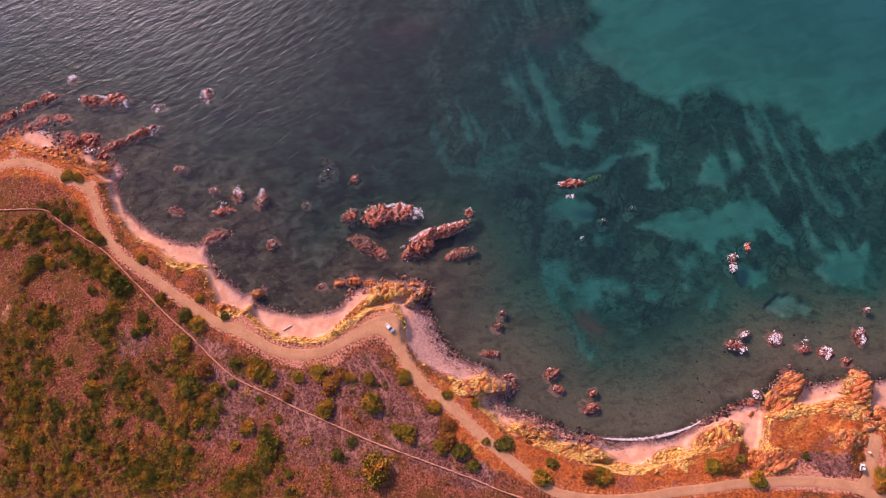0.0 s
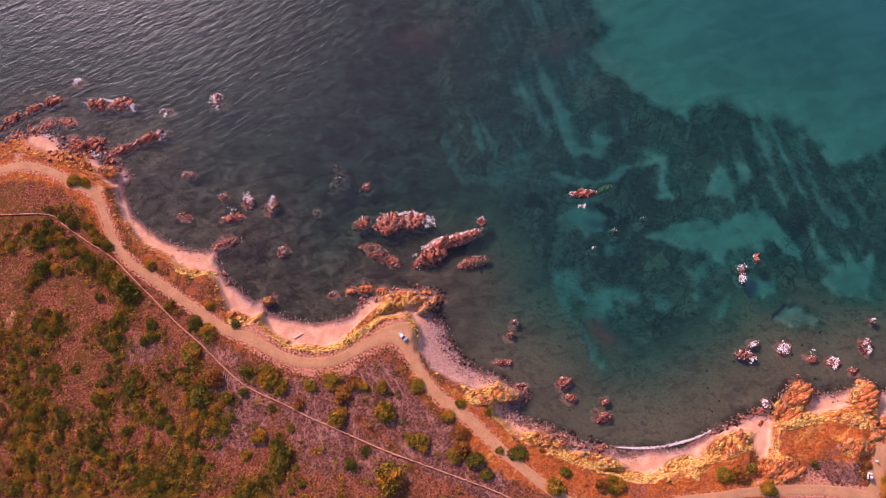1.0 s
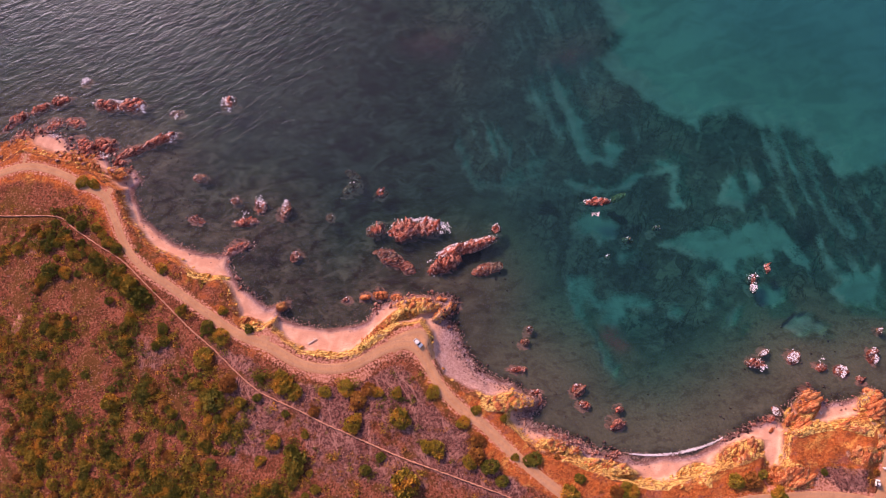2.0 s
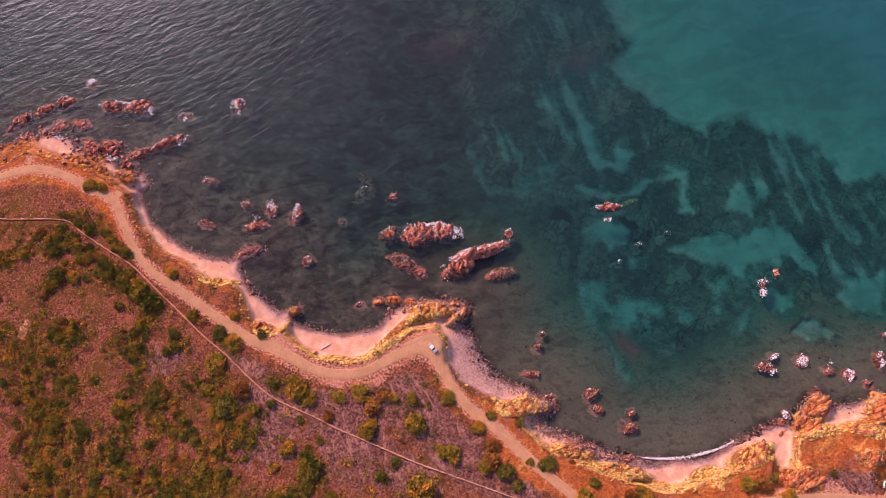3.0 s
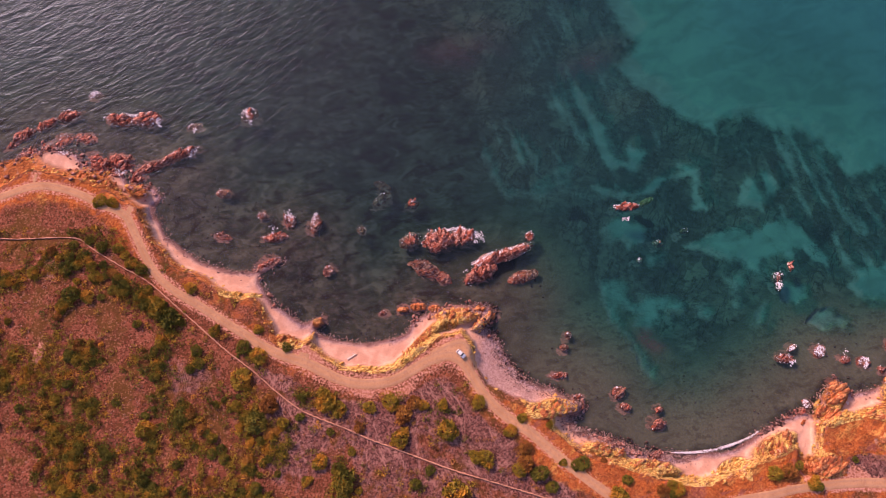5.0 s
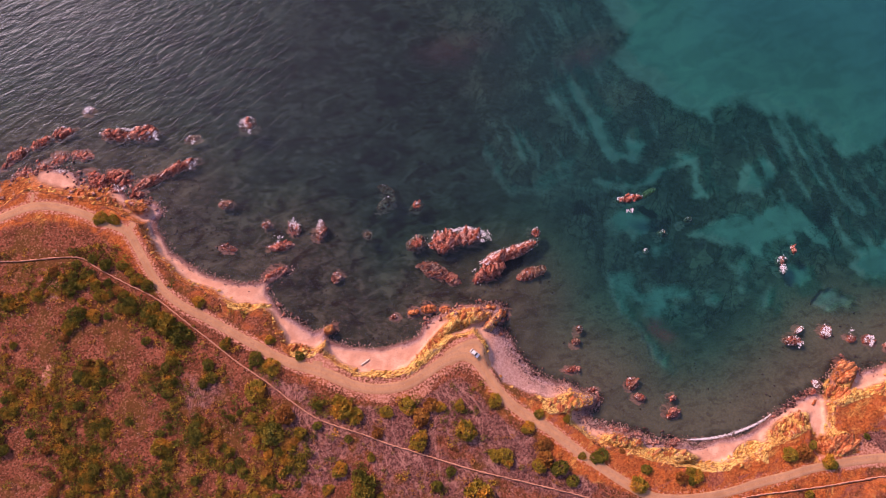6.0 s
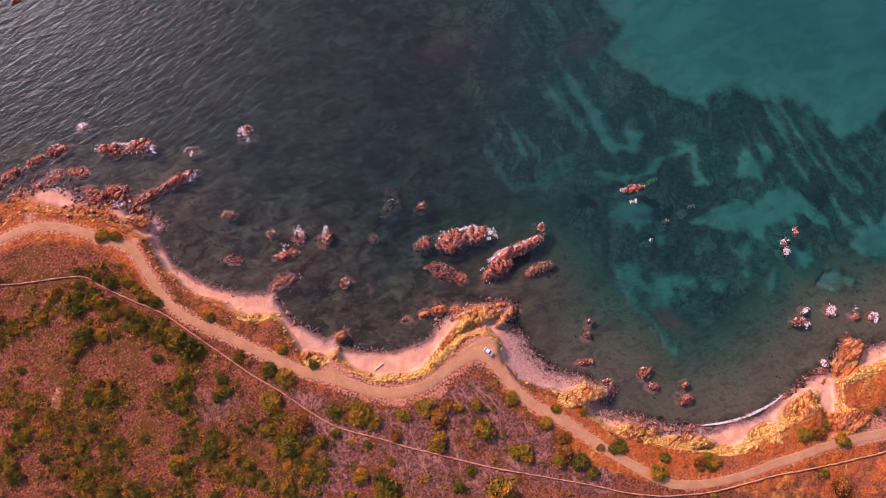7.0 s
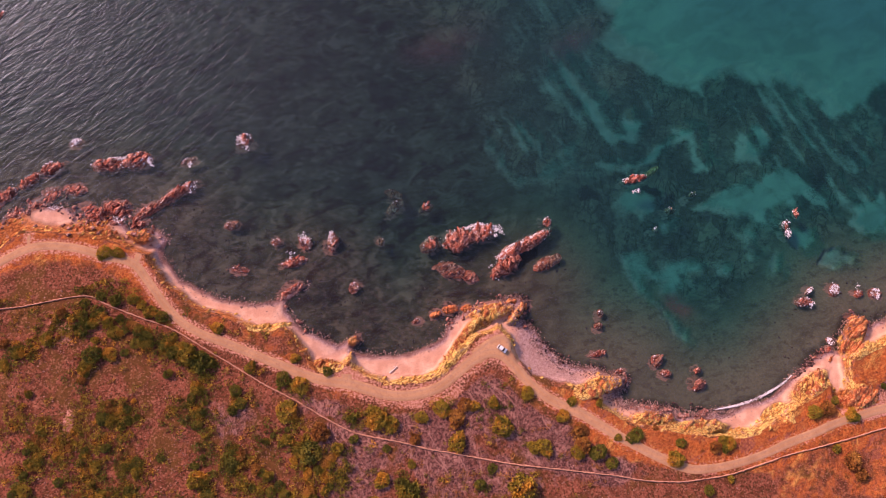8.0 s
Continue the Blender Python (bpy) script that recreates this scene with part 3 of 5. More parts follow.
THICKET_SOUTH = [
    (-91.4, -38.3, 13.9, 6.8, 2, 0.8), (-78.4, 9.1, 2.7, 7.4, 1, 0.9), (-100.1, -26.8, 7.0, 8.0, 2, 0.8), (-35.8, -37.5, 7.4, 4.4, 2, 0.7),
    (-27.0, -32.9, 3.6, 6.5, 32, 0.8), (-18.9, -37.6, 7.3, 2.9, 2, 0.8), (-70.1, 4.4, 2.6, 3.3, 1, 0.7), (-56.7, 4.7, 3.6, 2.3, -29, 0.7),
    (-47.4, -17.6, 4.7, 4.0, 2, 0.5), (-30.7, -25.9, 2.4, 3.3, 2, 0.8), (-37.4, -6.6, 5.4, 2.5, -19, 0.5), (-97.7, 31.4, 13.6, 6.0, -33, 0.9),
]
THICKET_WEST = [
    (-122.7, 26.7, 5.0, 3.5, -8, 0.7), (-105.4, 23.4, 5.0, 3.9, 12, 0.8), (-113.9, 31.4, 6.0, 4.5, -8, 0.5), (-111.6, 11.7, 3.2, 5.8, 16, 0.7),
    (-120.3, 2.9, 2.8, 7.1, -9, 0.8), (-125.7, 15.3, 3.7, 8.7, -9, 0.7), (-110.6, -0.0, 3.7, 5.7, -9, 0.7), (-106.8, -11.8, 5.6, 6.1, -9, 0.8),
    (-102.0, 1.5, 4.9, 3.4, -9, 0.6), (-87.9, 21.5, 6.6, 4.5, -28, 0.8), (-126.8, -8.6, 2.8, 5.5, -9, 0.6), (-125.3, 39.2, 6.0, 3.0, -8, 0.5),
]
HEAP = [
    (112.9, -26.7, 6.2, 3.0, -4, 1.3), (104.1, -29.2, 2.2, 1.6, 22, 0.6),
]


ROCKY = [
    (-8.4, 9.9, 10.0, 1.4, 40, 0.8), (1.0, 16.3, 6.5, 1.9, 6, 0.8), (8.8, 14.7, 4.2, 1.3, 33, 0.8), (26.6, -10.2, 7.0, 2.1, 6, 1.0),
    (-92.8, 53.8, 3.4, 1.8, -19, 0.8), (-105.5, 57.1, 9.2, 1.8, -19, 0.6), (-38.0, 14.6, 1.8, 1.3, 31, 0.8), (-46.5, 9.5, 4.3, 1.6, -8, 0.8),
    (41.2, -21.1, 6.0, 1.8, -18, 0.8), (53.1, -25.5, 8.8, 1.5, -8, 0.9), (88.8, -20.8, 7.3, 2.6, 22, 0.7),
]
ROCKY_EAST = [
    (107.5, -7.5, 2.6, 3.8, -13, 1.0), (104.2, -12.4, 3.2, 2.9, 2, 0.8), (124.4, -8.2, 3.1, 4.6, -8, 1.0), (117.6, -13.0, 4.8, 1.4, -8, 0.8),
    (125.1, -15.3, 2.0, 3.4, 2, 0.8), (102.3, -26.5, 4.5, 4.2, 2, 0.6), (98.3, -26.6, 2.5, 2.5, 2, 0.7), (119.6, -19.9, 5.0, 2.2, 2, 0.7),
    (129.1, -15.4, 2.0, 3.6, 2, 0.7),
]
EARTH = [
    (112.9, -10.4, 4.3, 2.3, 2, 1.0), (106.1, -30.6, 5.5, 1.7, 7, 1.0), (116.9, -31.5, 8.2, 1.4, -6, 1.0), (126.3, -27.0, 3.6, 4.7, 2, 1.0),
    (98.2, -21.1, 2.3, 5.7, -3, 1.0), (108.5, -27.0, 3.1, 1.7, -18, 0.8), (0.6, 7.4, 4.1, 1.9, 2, 1.0), (-39.7, 6.0, 2.9, 1.9, 2, 1.0),
    (2.1, 11.6, 1.3, 2.5, 2, 0.8), (-112.6, 30.0, 1.6, 3.2, 20, 0.9), (-114.3, 6.4, 1.5, 4.6, -8, 0.9), (-24.7, -5.7, 2.2, 1.0, -40, 0.6),
    (-13.9, -5.0, 3.0, 1.2, 30, 0.6),
]
YELLOW = [
    (26.6, -10.4, 6.7, 1.7, 4, 1.0), (53.4, -25.6, 8.2, 1.2, -6, 1.0), (63.1, -28.8, 5.5, 1.0, -12, 1.0), (41.9, -21.2, 5.1, 1.2, -13, 1.0),
    (76.1, -26.0, 4.4, 1.3, 24, 1.0), (79.6, -27.9, 1.0, 1.6, 2, 1.0), (-11.8, 4.8, 7.0, 1.3, 38, 1.0), (-23.7, 1.5, 7.7, 0.8, 2, 0.9),
    (-60.5, 22.7, 5.7, 1.0, 1, 1.0), (-45.6, 9.0, 3.3, 1.1, -8, 0.9), (90.4, -20.1, 4.4, 1.8, 17, 0.9), (107.0, -13.8, 5.3, 1.0, -3, 1.0),
    (-1.0, 14.4, 4.9, 1.6, 21, 0.8), (102.2, -9.5, 1.8, 2.4, 2, 0.8), (118.7, -13.6, 3.8, 1.3, -18, 0.8),
]
# dark bed: the first two rows paint rock shade, the rest are weed
WEED_AND_SHADE = [
    (14.7, 30.3, 6.1, 2.4, 26, 1.0), (59.5, 45.8, 3.7, 1.4, -14, 1.0), (38.7, 47.5, 4.5, 1.7, -24, 0.7), (-36.5, 4.8, 0.7, 0.7, 2, 0.1),
    (113.6, 41.6, 6.6, 9.9, -14, 0.5),
]
FOAM_PATCHES = [
    (6.1, 39.5, 2.6, 1.9, -19, 1.0), (0.9, 41.8, 5.8, 0.9, 5, 0.9), (12.9, 34.1, 7.7, 0.8, 21, 1.0), (7.5, 31.0, 3.7, 0.8, 31, 0.7),
    (-89.1, 76.4, 1.9, 2.5, 1, 0.8), (-96.1, 77.9, 4.9, 1.0, -4, 0.5), (52.0, 44.5, 2.0, 1.2, 1, 0.7), (96.0, 23.9, 1.4, 1.6, 1, 0.9),
    (97.8, 5.9, 1.5, 0.6, 27, 1.0), (105.6, 4.6, 1.4, 2.0, 27, 0.9), (97.2, 1.6, 1.4, 1.2, 2, 0.8), (118.6, 1.5, 1.4, 2.1, -23, 0.8),
]
FOAM_PATCHES_WEST = [
    (127.6, 4.8, 0.9, 2.1, -8, 0.7), (-48.2, 46.2, 1.6, 1.9, 31, 0.7), (-40.7, 44.9, 0.9, 2.1, -4, 0.5), (-61.6, 77.8, 1.9, 1.7, 1, 0.8),
    (-109.0, 85.0, 1.5, 1.2, 20, 1.0), (-78.0, 73.0, 1.3, 0.7, 21, 0.4), (99.5, -9.9, 1.2, 1.2, 42, 0.8), (-77.8, 67.0, 1.7, 2.4, 1, 0.7),
    (-114.5, 65.0, 6.0, 1.5, -6, 0.7), (-98.0, 60.6, 2.0, 3.0, 10, 0.7), (-124.0, 64.0, 4.0, 1.2, 20, 0.35), (-116.8, 79.2, 3.5, 0.8, 15, 0.4), (-53.0, 41.8, 1.8, 0.9, 21, 0.4), (113.5, 4.7, 0.9, 0.9, 2, 0.4),
]
# rocks in the sea: x, y, length, width, turn, height, foam
ROCKS_WEST = [
    (-115.8, 77.9, 6.9, 2.7, 16, 1.6, 0.3), (-122.1, 75.1, 6.5, 2.7, 31, 1.4, 0.3), (-128.4, 72.0, 6.9, 3.1, 36, 1.2, 0.2), (-100.4, 76.5, 9.1, 3.4, -7, 1.5, 0.6),
    (-92.6, 76.6, 8.7, 4.2, 1, 1.6, 0.9), (-110.1, 70.5, 6.4, 3.4, -14, 1.0, 0.2), (-116.3, 69.4, 5.7, 2.6, 26, 0.9, 0.1), (-108.7, 84.8, 3.5, 1.7, 20, 0.4, 1.0),
    (-61.5, 78.0, 4.9, 3.7, 21, 0.9, 0.9), (-81.9, 65.3, 11.5, 2.8, 25, 1.7, 0.5), (-90.4, 61.1, 10.7, 2.8, 21, 1.5, 0.1), (-104.0, 62.0, 8.2, 4.1, -9, 1.3, 0.1),
    (-98.7, 63.2, 7.8, 4.8, -19, 1.4, 0.1), (-126.8, 65.9, 6.4, 2.6, 21, 1.0, 0.1),
]
ROCKS_BAY = [
    (-78.0, 74.4, 4.1, 1.7, 11, 0.4, 0.5), (-67.9, 53.3, 4.0, 2.5, -9, 0.6, 0.3), (-52.4, 39.7, 7.0, 2.4, 7, 1.2, 0.3), (-48.0, 44.7, 3.2, 3.9, 31, 0.4, 0.8),
    (-40.6, 43.8, 2.4, 5.2, -9, 0.4, 0.6), (-56.2, 46.3, 2.5, 1.8, 1, 0.4, 0.6), (-67.4, 40.1, 4.2, 1.8, -14, 0.6, 0.2), (-21.2, 51.2, 6.0, 2.5, 36, 0.5, 0.2),
    (-11.8, 49.4, 4.2, 2.4, 21, 1.0, 0.3), (-20.8, 55.3, 4.6, 2.1, -29, 0.3, 0.1), (-36.3, 29.6, 2.4, 3.1, 1, 0.3, 0.4), (-26.9, 41.7, 2.4, 1.7, 1, 0.3, 0.2),
    (-54.0, 31.8, 7.6, 1.9, 26, 1.3, 0.2), (-20.3, 17.2, 2.3, 1.3, 6, 0.6, 0.3),
]
ROCKS_SHELF = [
    (-121.0, 67.4, 4.5, 2.3, 11, 0.9, 0.1), (-127.4, 62.0, 4.1, 1.9, 26, 0.9, 0.1), (-110.6, 62.6, 5.2, 2.6, -14, 1.0, 0.1), (-106.7, 64.5, 4.5, 2.2, -4, 1.0, 0.1),
    (-100.7, 59.0, 3.7, 2.6, -9, 1.1, 0.1), (-93.7, 57.3, 4.4, 2.2, 11, 1.1, 0.1), (-90.6, 54.2, 3.6, 2.2, -19, 1.2, 0.1), (-116.9, 70.7, 4.9, 1.7, 21, 0.7, 0.2),
    (-131.4, 68.6, 4.9, 1.7, 31, 0.8, 0.2),
]
ROCKS_MIDDLE = [
    (-3.9, 38.5, 11.3, 5.8, 9, 2.4, 0.5), (3.2, 39.7, 6.8, 4.8, -9, 1.4, 1.0), (-12.4, 38.5, 5.8, 3.8, 26, 1.0, 0.3), (17.1, 34.2, 13.1, 3.4, 21, 2.3, 0.8),
    (8.6, 28.6, 10.3, 4.7, 29, 2.6, 0.3), (10.5, 32.3, 8.4, 3.7, 25, 2.2, 0.9), (22.9, 39.4, 2.7, 2.7, 1, 1.3, 0.7), (20.5, 27.2, 8.3, 3.0, 16, 0.6, 0.1),
    (-7.7, 29.9, 9.4, 3.7, -24, 0.5, 0.1), (-2.9, 27.3, 5.0, 2.7, -29, 0.4, 0.1),
]
ROCKS_POINT = [
    (-14.7, 18.0, 3.6, 2.0, 9, 1.8, 0), (-10.1, 18.8, 4.6, 2.6, 6, 2.0, 0), (-5.5, 18.3, 3.3, 2.3, -9, 1.5, 0), (7.3, 17.9, 6.5, 1.8, 7, 2.0, 0),
    (9.7, 15.2, 7.2, 2.0, 33, 2.2, 0), (-0.5, 17.7, 4.3, 2.0, 26, 1.8, 0), (3.6, 16.4, 4.3, 3.3, -39, 2.2, 0), (-38.4, 14.9, 3.7, 1.7, 31, 2.0, 0),
    (52.5, 48.2, 7.8, 2.4, 7, 1.5, 0.7), (58.0, 49.5, 5.1, 1.7, 29, 0.6, 0), (31.7, 6.7, 2.2, 1.6, 2, 0.5, 0.1), (33.0, 10.2, 1.4, 1.9, 2, 0.3, 0.5),
]
ROCKS_EAST = [
    (100.0, 29.6, 1.9, 3.2, 1, 1.2, 0.3), (96.0, 26.3, 3.2, 3.2, 1, 1.0, 0.9), (95.9, 23.7, 2.2, 2.2, 1, 0.3, 0.8), (61.2, 36.9, 3.0, 2.0, -9, 0.7, 0.3),
    (69.5, 40.8, 2.3, 1.7, 1, 0.5, 0.3), (55.3, 31.8, 1.6, 1.6, 1, 0.5, 0.6), (95.3, 2.8, 4.9, 2.5, -3, 1.4, 0.9), (97.8, 5.9, 3.1, 1.4, 27, 0.15, 1.0),
    (105.6, 4.6, 3.7, 3.1, 32, 0.4, 1.0), (112.8, 2.2, 2.7, 2.4, 2, 1.0, 0.3), (118.1, 1.5, 3.0, 3.0, -28, 0.6, 0.9), (127.1, 6.0, 2.7, 4.3, -13, 0.6, 0.8),
    (123.1, -0.5, 2.4, 1.8, 2, 0.9, 0.2), (129.7, 13.0, 1.4, 1.4, 2, 0.7, 0.9),
]
ROCKS_COVE = [
    (57.3, -14.8, 3.3, 3.0, -18, 1.5, 0.1), (57.7, -10.9, 2.0, 1.5, 2, 0.9, 0.1), (55.8, -15.9, 1.4, 1.4, 2, 0.7, 0.2), (48.2, -10.0, 3.1, 1.8, -18, 0.9, 0.2),
    (46.6, -5.9, 3.4, 3.4, 2, 0.3, 0.4), (34.6, -7.2, 3.7, 1.4, 12, 0.8, 0.3), (29.6, -1.2, 5.3, 1.9, 7, 1.0, 0.3), (98.0, -12.2, 2.2, 2.2, 2, 1.6, 0.1),
    (97.9, -15.0, 1.9, 1.9, 2, 1.5, 0), (108.5, -5.2, 3.6, 3.9, -13, 3.0, 0.1), (125.0, -4.0, 3.9, 3.0, -18, 3.0, 0.1), (99.5, -9.9, 2.1, 1.8, 42, 0.5, 0.8),
]
ROCK_OUTER = [
    (-127.3, 127.3, 4.6, 1.8, 32, 1.2, 0.2),
]
ALL_ROCKS = ROCKS_WEST + ROCKS_SHELF + ROCKS_BAY + ROCKS_MIDDLE + ROCKS_POINT + ROCKS_EAST + ROCKS_COVE + ROCK_OUTER


# ---------------------------------------------------------------- arithmetic of the land
def lattice(ix, iy, seed):
    h = (ix.astype(np.int64) * 374761393 + iy.astype(np.int64) * 668265263 + seed * 1442695041) & 0x7FFFFFFF
    h = ((h ^ (h >> 13)) * 1274126177) & 0x7FFFFFFF
    return ((h ^ (h >> 16)) & 0xFFFF) / 65535.0


def value_noise(x, y, seed):
    ix, iy = np.floor(x), np.floor(y)
    fx, fy = x - ix, y - iy
    fx, fy = fx * fx * (3 - 2 * fx), fy * fy * (3 - 2 * fy)
    a, b = lattice(ix, iy, seed), lattice(ix + 1, iy, seed)
    c, d = lattice(ix, iy + 1, seed), lattice(ix + 1, iy + 1, seed)
    return (a + (b - a) * fx) * (1 - fy) + (c + (d - c) * fx) * fy


def fbm(x, y, size, octaves=4, seed=0):
    """Fractal noise, about -1 to 1, with features of that many metres."""
    total, gain, norm = 0.0, 1.0, 0.0
    for k in range(octaves):
        s = 2.0 ** k / size
        total = total + gain * (2 * value_noise(x * s + 17.3 * k, y * s - 9.1 * k, seed + 31 * k) - 1)
        norm += gain
        gain *= 0.5
    return total / norm


def smooth(a, b, v):
    t = np.clip((v - a) / (b - a), 0, 1)
    return t * t * (3 - 2 * t)


def distance(x, y, line):
    """Distance of points to a line through the given places."""
    p = np.array(line, float)
    best = np.full(x.shape, 1e18)
    for (ax, ay), (bx, by) in zip(p[:-1], p[1:]):
        ux, uy = bx - ax, by - ay
        t = np.clip(((x - ax) * ux + (y - ay) * uy) / (ux * ux + uy * uy + 1e-9), 0, 1)
        np.minimum(best, (x - ax - t * ux) ** 2 + (y - ay - t * uy) ** 2, out=best)
    return np.sqrt(best)


def inside(x, y, poly):
    p = np.array(poly, float)
    odd = np.zeros(x.shape, bool)
    for (ax, ay), (bx, by) in zip(p, np.roll(p, -1, 0)):
        if ay != by:
            odd ^= ((ay > y) != (by > y)) & (x < (bx - ax) * (y - ay) / (by - ay) + ax)
    return odd


def signed(x, y, line, close):
    d = distance(x, y, line)
    return np.where(inside(x, y, list(line) + close), d, -d)


def spots(x, y, rows):
    out = np.zeros(x.shape)
    for cx, cy, a, b, turn, amount in rows:
        c, s = math.cos(radians(turn)), math.sin(radians(turn))
        u, v = (x - cx) * c + (y - cy) * s, -(x - cx) * s + (y - cy) * c
        out = np.maximum(out, amount * np.exp(-0.7 * ((u / a) ** 2 + (v / b) ** 2) ** 1.5))
    return out


def patches(x, y, outlines, soft):
    """One inside the outlined patches, nought outside them."""
    out = np.zeros(x.shape)
    for line in outlines:
        p = np.array(line)
        near = (x > p[:, 0].min() - soft) & (x < p[:, 0].max() + soft) & (y > p[:, 1].min() - soft) & (y < p[:, 1].max() + soft)
        if near.any():
            d = distance(x[near], y[near], line + line[:1])
            out[near] = np.maximum(out[near], smooth(-soft, soft, np.where(inside(x[near], y[near], line), d, -d)))
    return out


def curve(points, step):
    """A smooth line through the places, resampled."""
    p = np.array(points, float)
    q = np.vstack([2 * p[0] - p[1], p, 2 * p[-1] - p[-2]])
    out = []
    for a, b, c, d in zip(q, q[1:], q[2:], q[3:]):
        n = max(2, int(np.linalg.norm(c - b) / step))
        t = (np.arange(n) / n)[:, None]
        out.append(0.5 * (2 * b + (c - a) * t + (2 * a - 5 * b + 4 * c - d) * t ** 2 + (3 * b - a - 3 * c + d) * t ** 3))
    return np.vstack(out + [p[-1:]])


SHORE = SHORE_WEST + SHORE_MID + SHORE_EAST + SHORE_FAR
BLUFF = BLUFF_WEST + BLUFF_MID + BLUFF_EAST
ROAD = ROAD_WEST + ROAD_EAST
SOUTH = [(4000, -4000), (-4000, -4000)]
NORTH_EAST = [(4000, 4000)]


def n4b(x, y, seed):
    return fbm(x, y, 3.0, 3, seed)


def streaks(x, y):
    """Noise drawn out along the grain of the reefs, which runs north-north-west."""
    a = radians(-66)
    u, v = x * math.cos(a) + y * math.sin(a), -x * math.sin(a) + y * math.cos(a)
    return fbm(u / 4.5, v + 0.12 * u, 3.2, 4, 88)


def terrain(x, y):
    """Height and cover of the ground, above and below the sea."""
    x, y = np.asarray(x, float), np.asarray(y, float)
    n1, n2 = fbm(x, y, 7, 3, 11), fbm(x, y, 7, 3, 12)
    ds = signed(x + 1.3 * n1, y + 1.3 * n2, SHORE, SOUTH)
    db = signed(x + 1.1 * n2, y + 1.1 * n1, BLUFF, SOUTH)
    dr = distance(x, y, ROAD)
    for s in SPURS:
        dr = np.minimum(dr, distance(x, y, s) + 0.5)
    dg = distance(x, y, GULLY)
    n3, n4 = fbm(x, y, 14, 4, 3), fbm(x, y, 3.5, 4, 5)
    # the sea bed
    wx, wy = x + 3.4 * fbm(x, y, 11, 5, 41) + 1.2 * n4b(x, y, 43), y + 3.4 * fbm(x, y, 11, 5, 42) + 1.2 * n4b(x, y, 44)
    far = signed(wx, wy, REEF_EDGE, NORTH_EAST)
    far = far + 3.0 * streaks(x, y) * smooth(60, 85, x)
    open_sea = smooth(-4.0, 3.2, far)
    px, py = x + 2.6 * fbm(x, y, 5.5, 4, 45) + 0.8 * n1, y + 2.6 * fbm(x, y, 5.5, 4, 46) + 0.8 * n2
    sandbed = np.maximum(patches(px, py, SAND_EAST + SAND_CHANNELS + SAND_FAR_EAST, 1.8), 0.95 * patches(px, py, SAND_MIDDLE, 2.8))
    halo = patches(px, py, SAND_EAST + SAND_CHANNELS + SAND_FAR_EAST, 7.0)
    sandbed = np.maximum(np.maximum(sandbed, 0.70 * patches(px, py, SAND_BASIN, 3.0)), np.maximum(spots(px, py, SAND_STREAKS), spots(px, py, SAND_STREAKS_EAST)))
    zone = smooth(-10, 60, x) * smooth(-16, -38, ds)
    sandbed = np.clip(0.72 * sandbed * (0.95 + 0.4 * n4) + 0.42 * halo * (0.8 + 0.9 * n4) + zone * (0.10 + 0.34 * fbm(x, y, 13, 5, 55) + (0.28 + 0.60 * smooth(85, 112, x) + 0.60 * smooth(58, 46, x) * smooth(58, 66, y)) * streaks(x, y) * smooth(10, 40, x + 0.3 * y)), 0, 1)
    sandbed = np.maximum(sandbed, open_sea)
    ledge = spots(wx * 0.5 + x * 0.5, wy * 0.5 + y * 0.5, [(a, b, 0.5 * l + 0.9, 0.5 * w + 0.8, t, 0.9) for a, b, l, w, t, h, f in ALL_ROCKS])
    rocky = spots(x + 1.2 * n1, y + 1.2 * n2, ROCKY + ROCKY_EAST)
    yellow = spots(x + 1.3 * n2, y + 1.3 * n1, YELLOW)
    bare = spots(x + 1.5 * n2, y + 1.5 * n1, EARTH)
    reef = smooth(0.55, 0.2, sandbed)
    bed = -(0.20 + 4.0 * (1 - np.exp(np.minimum(ds, 0) / 34))) - 1.5 * smooth(0, 25, far)
    bed = bed + (reef * (0.6 + 0.6 * n4 + 0.5 * n3) - 1.1 * (1 - reef)) * smooth(0, -10, ds)
    # the land
    beach = np.minimum(0.11 * np.maximum(ds, 0), 1.3) + 0.06 * n4
    bench = 3.7 + 0.022 * np.clip(db, 0, 90) + 0.05 * np.clip(db - 90, 0, 2500) + 0.35 * n3 * smooth(2, 12, db)
    flat = smooth(4.0, 1.8, dr)
    bench = bench + 1.9 * np.clip(fbm(x, y, 11, 3, 91) + 0.15, 0, 1) * smooth(94, 101, x) * smooth(170, 140, x) * smooth(3, 7, dr) * smooth(0, 3, db)
    bench = bench + (0.16 * n4 + 0.5 * fbm(x, y, 5, 3, 8) * smooth(3.2, 0, np.abs(db))) * (1 - flat)
    slope = smooth(-1.6, 0.8, db + 0.7 * n4)
    slope = np.maximum(slope, 0.45 * smooth(0.15, 0.6, rocky))
    land = beach + (bench - beach) * slope + smooth(0.2, 0.7, rocky) * (1 - flat) * (0.9 * np.abs(n4) + 0.7 * np.abs(fbm(x, y, 5, 4, 71)))
    land = land - smooth(3.2, 0.8, dg) * np.maximum(land - 0.9, 0) * 0.8 * (1 - flat)
    z = np.where(ds > 0, np.maximum(land, 0.11 * np.minimum(ds, 2)), np.minimum(bed, 0.12 * ds))
    ridged = 1 - np.abs(n4)
    shelf = 1 - smooth(-92, -97, x) * (1 - spots(x + n1, y + n2, [(-115.5, 63.8, 6.0, 2.8, -10, 1.5), (-97.0, 58.4, 2.8, 4.6, 10, 1.7)]).clip(0, 1))
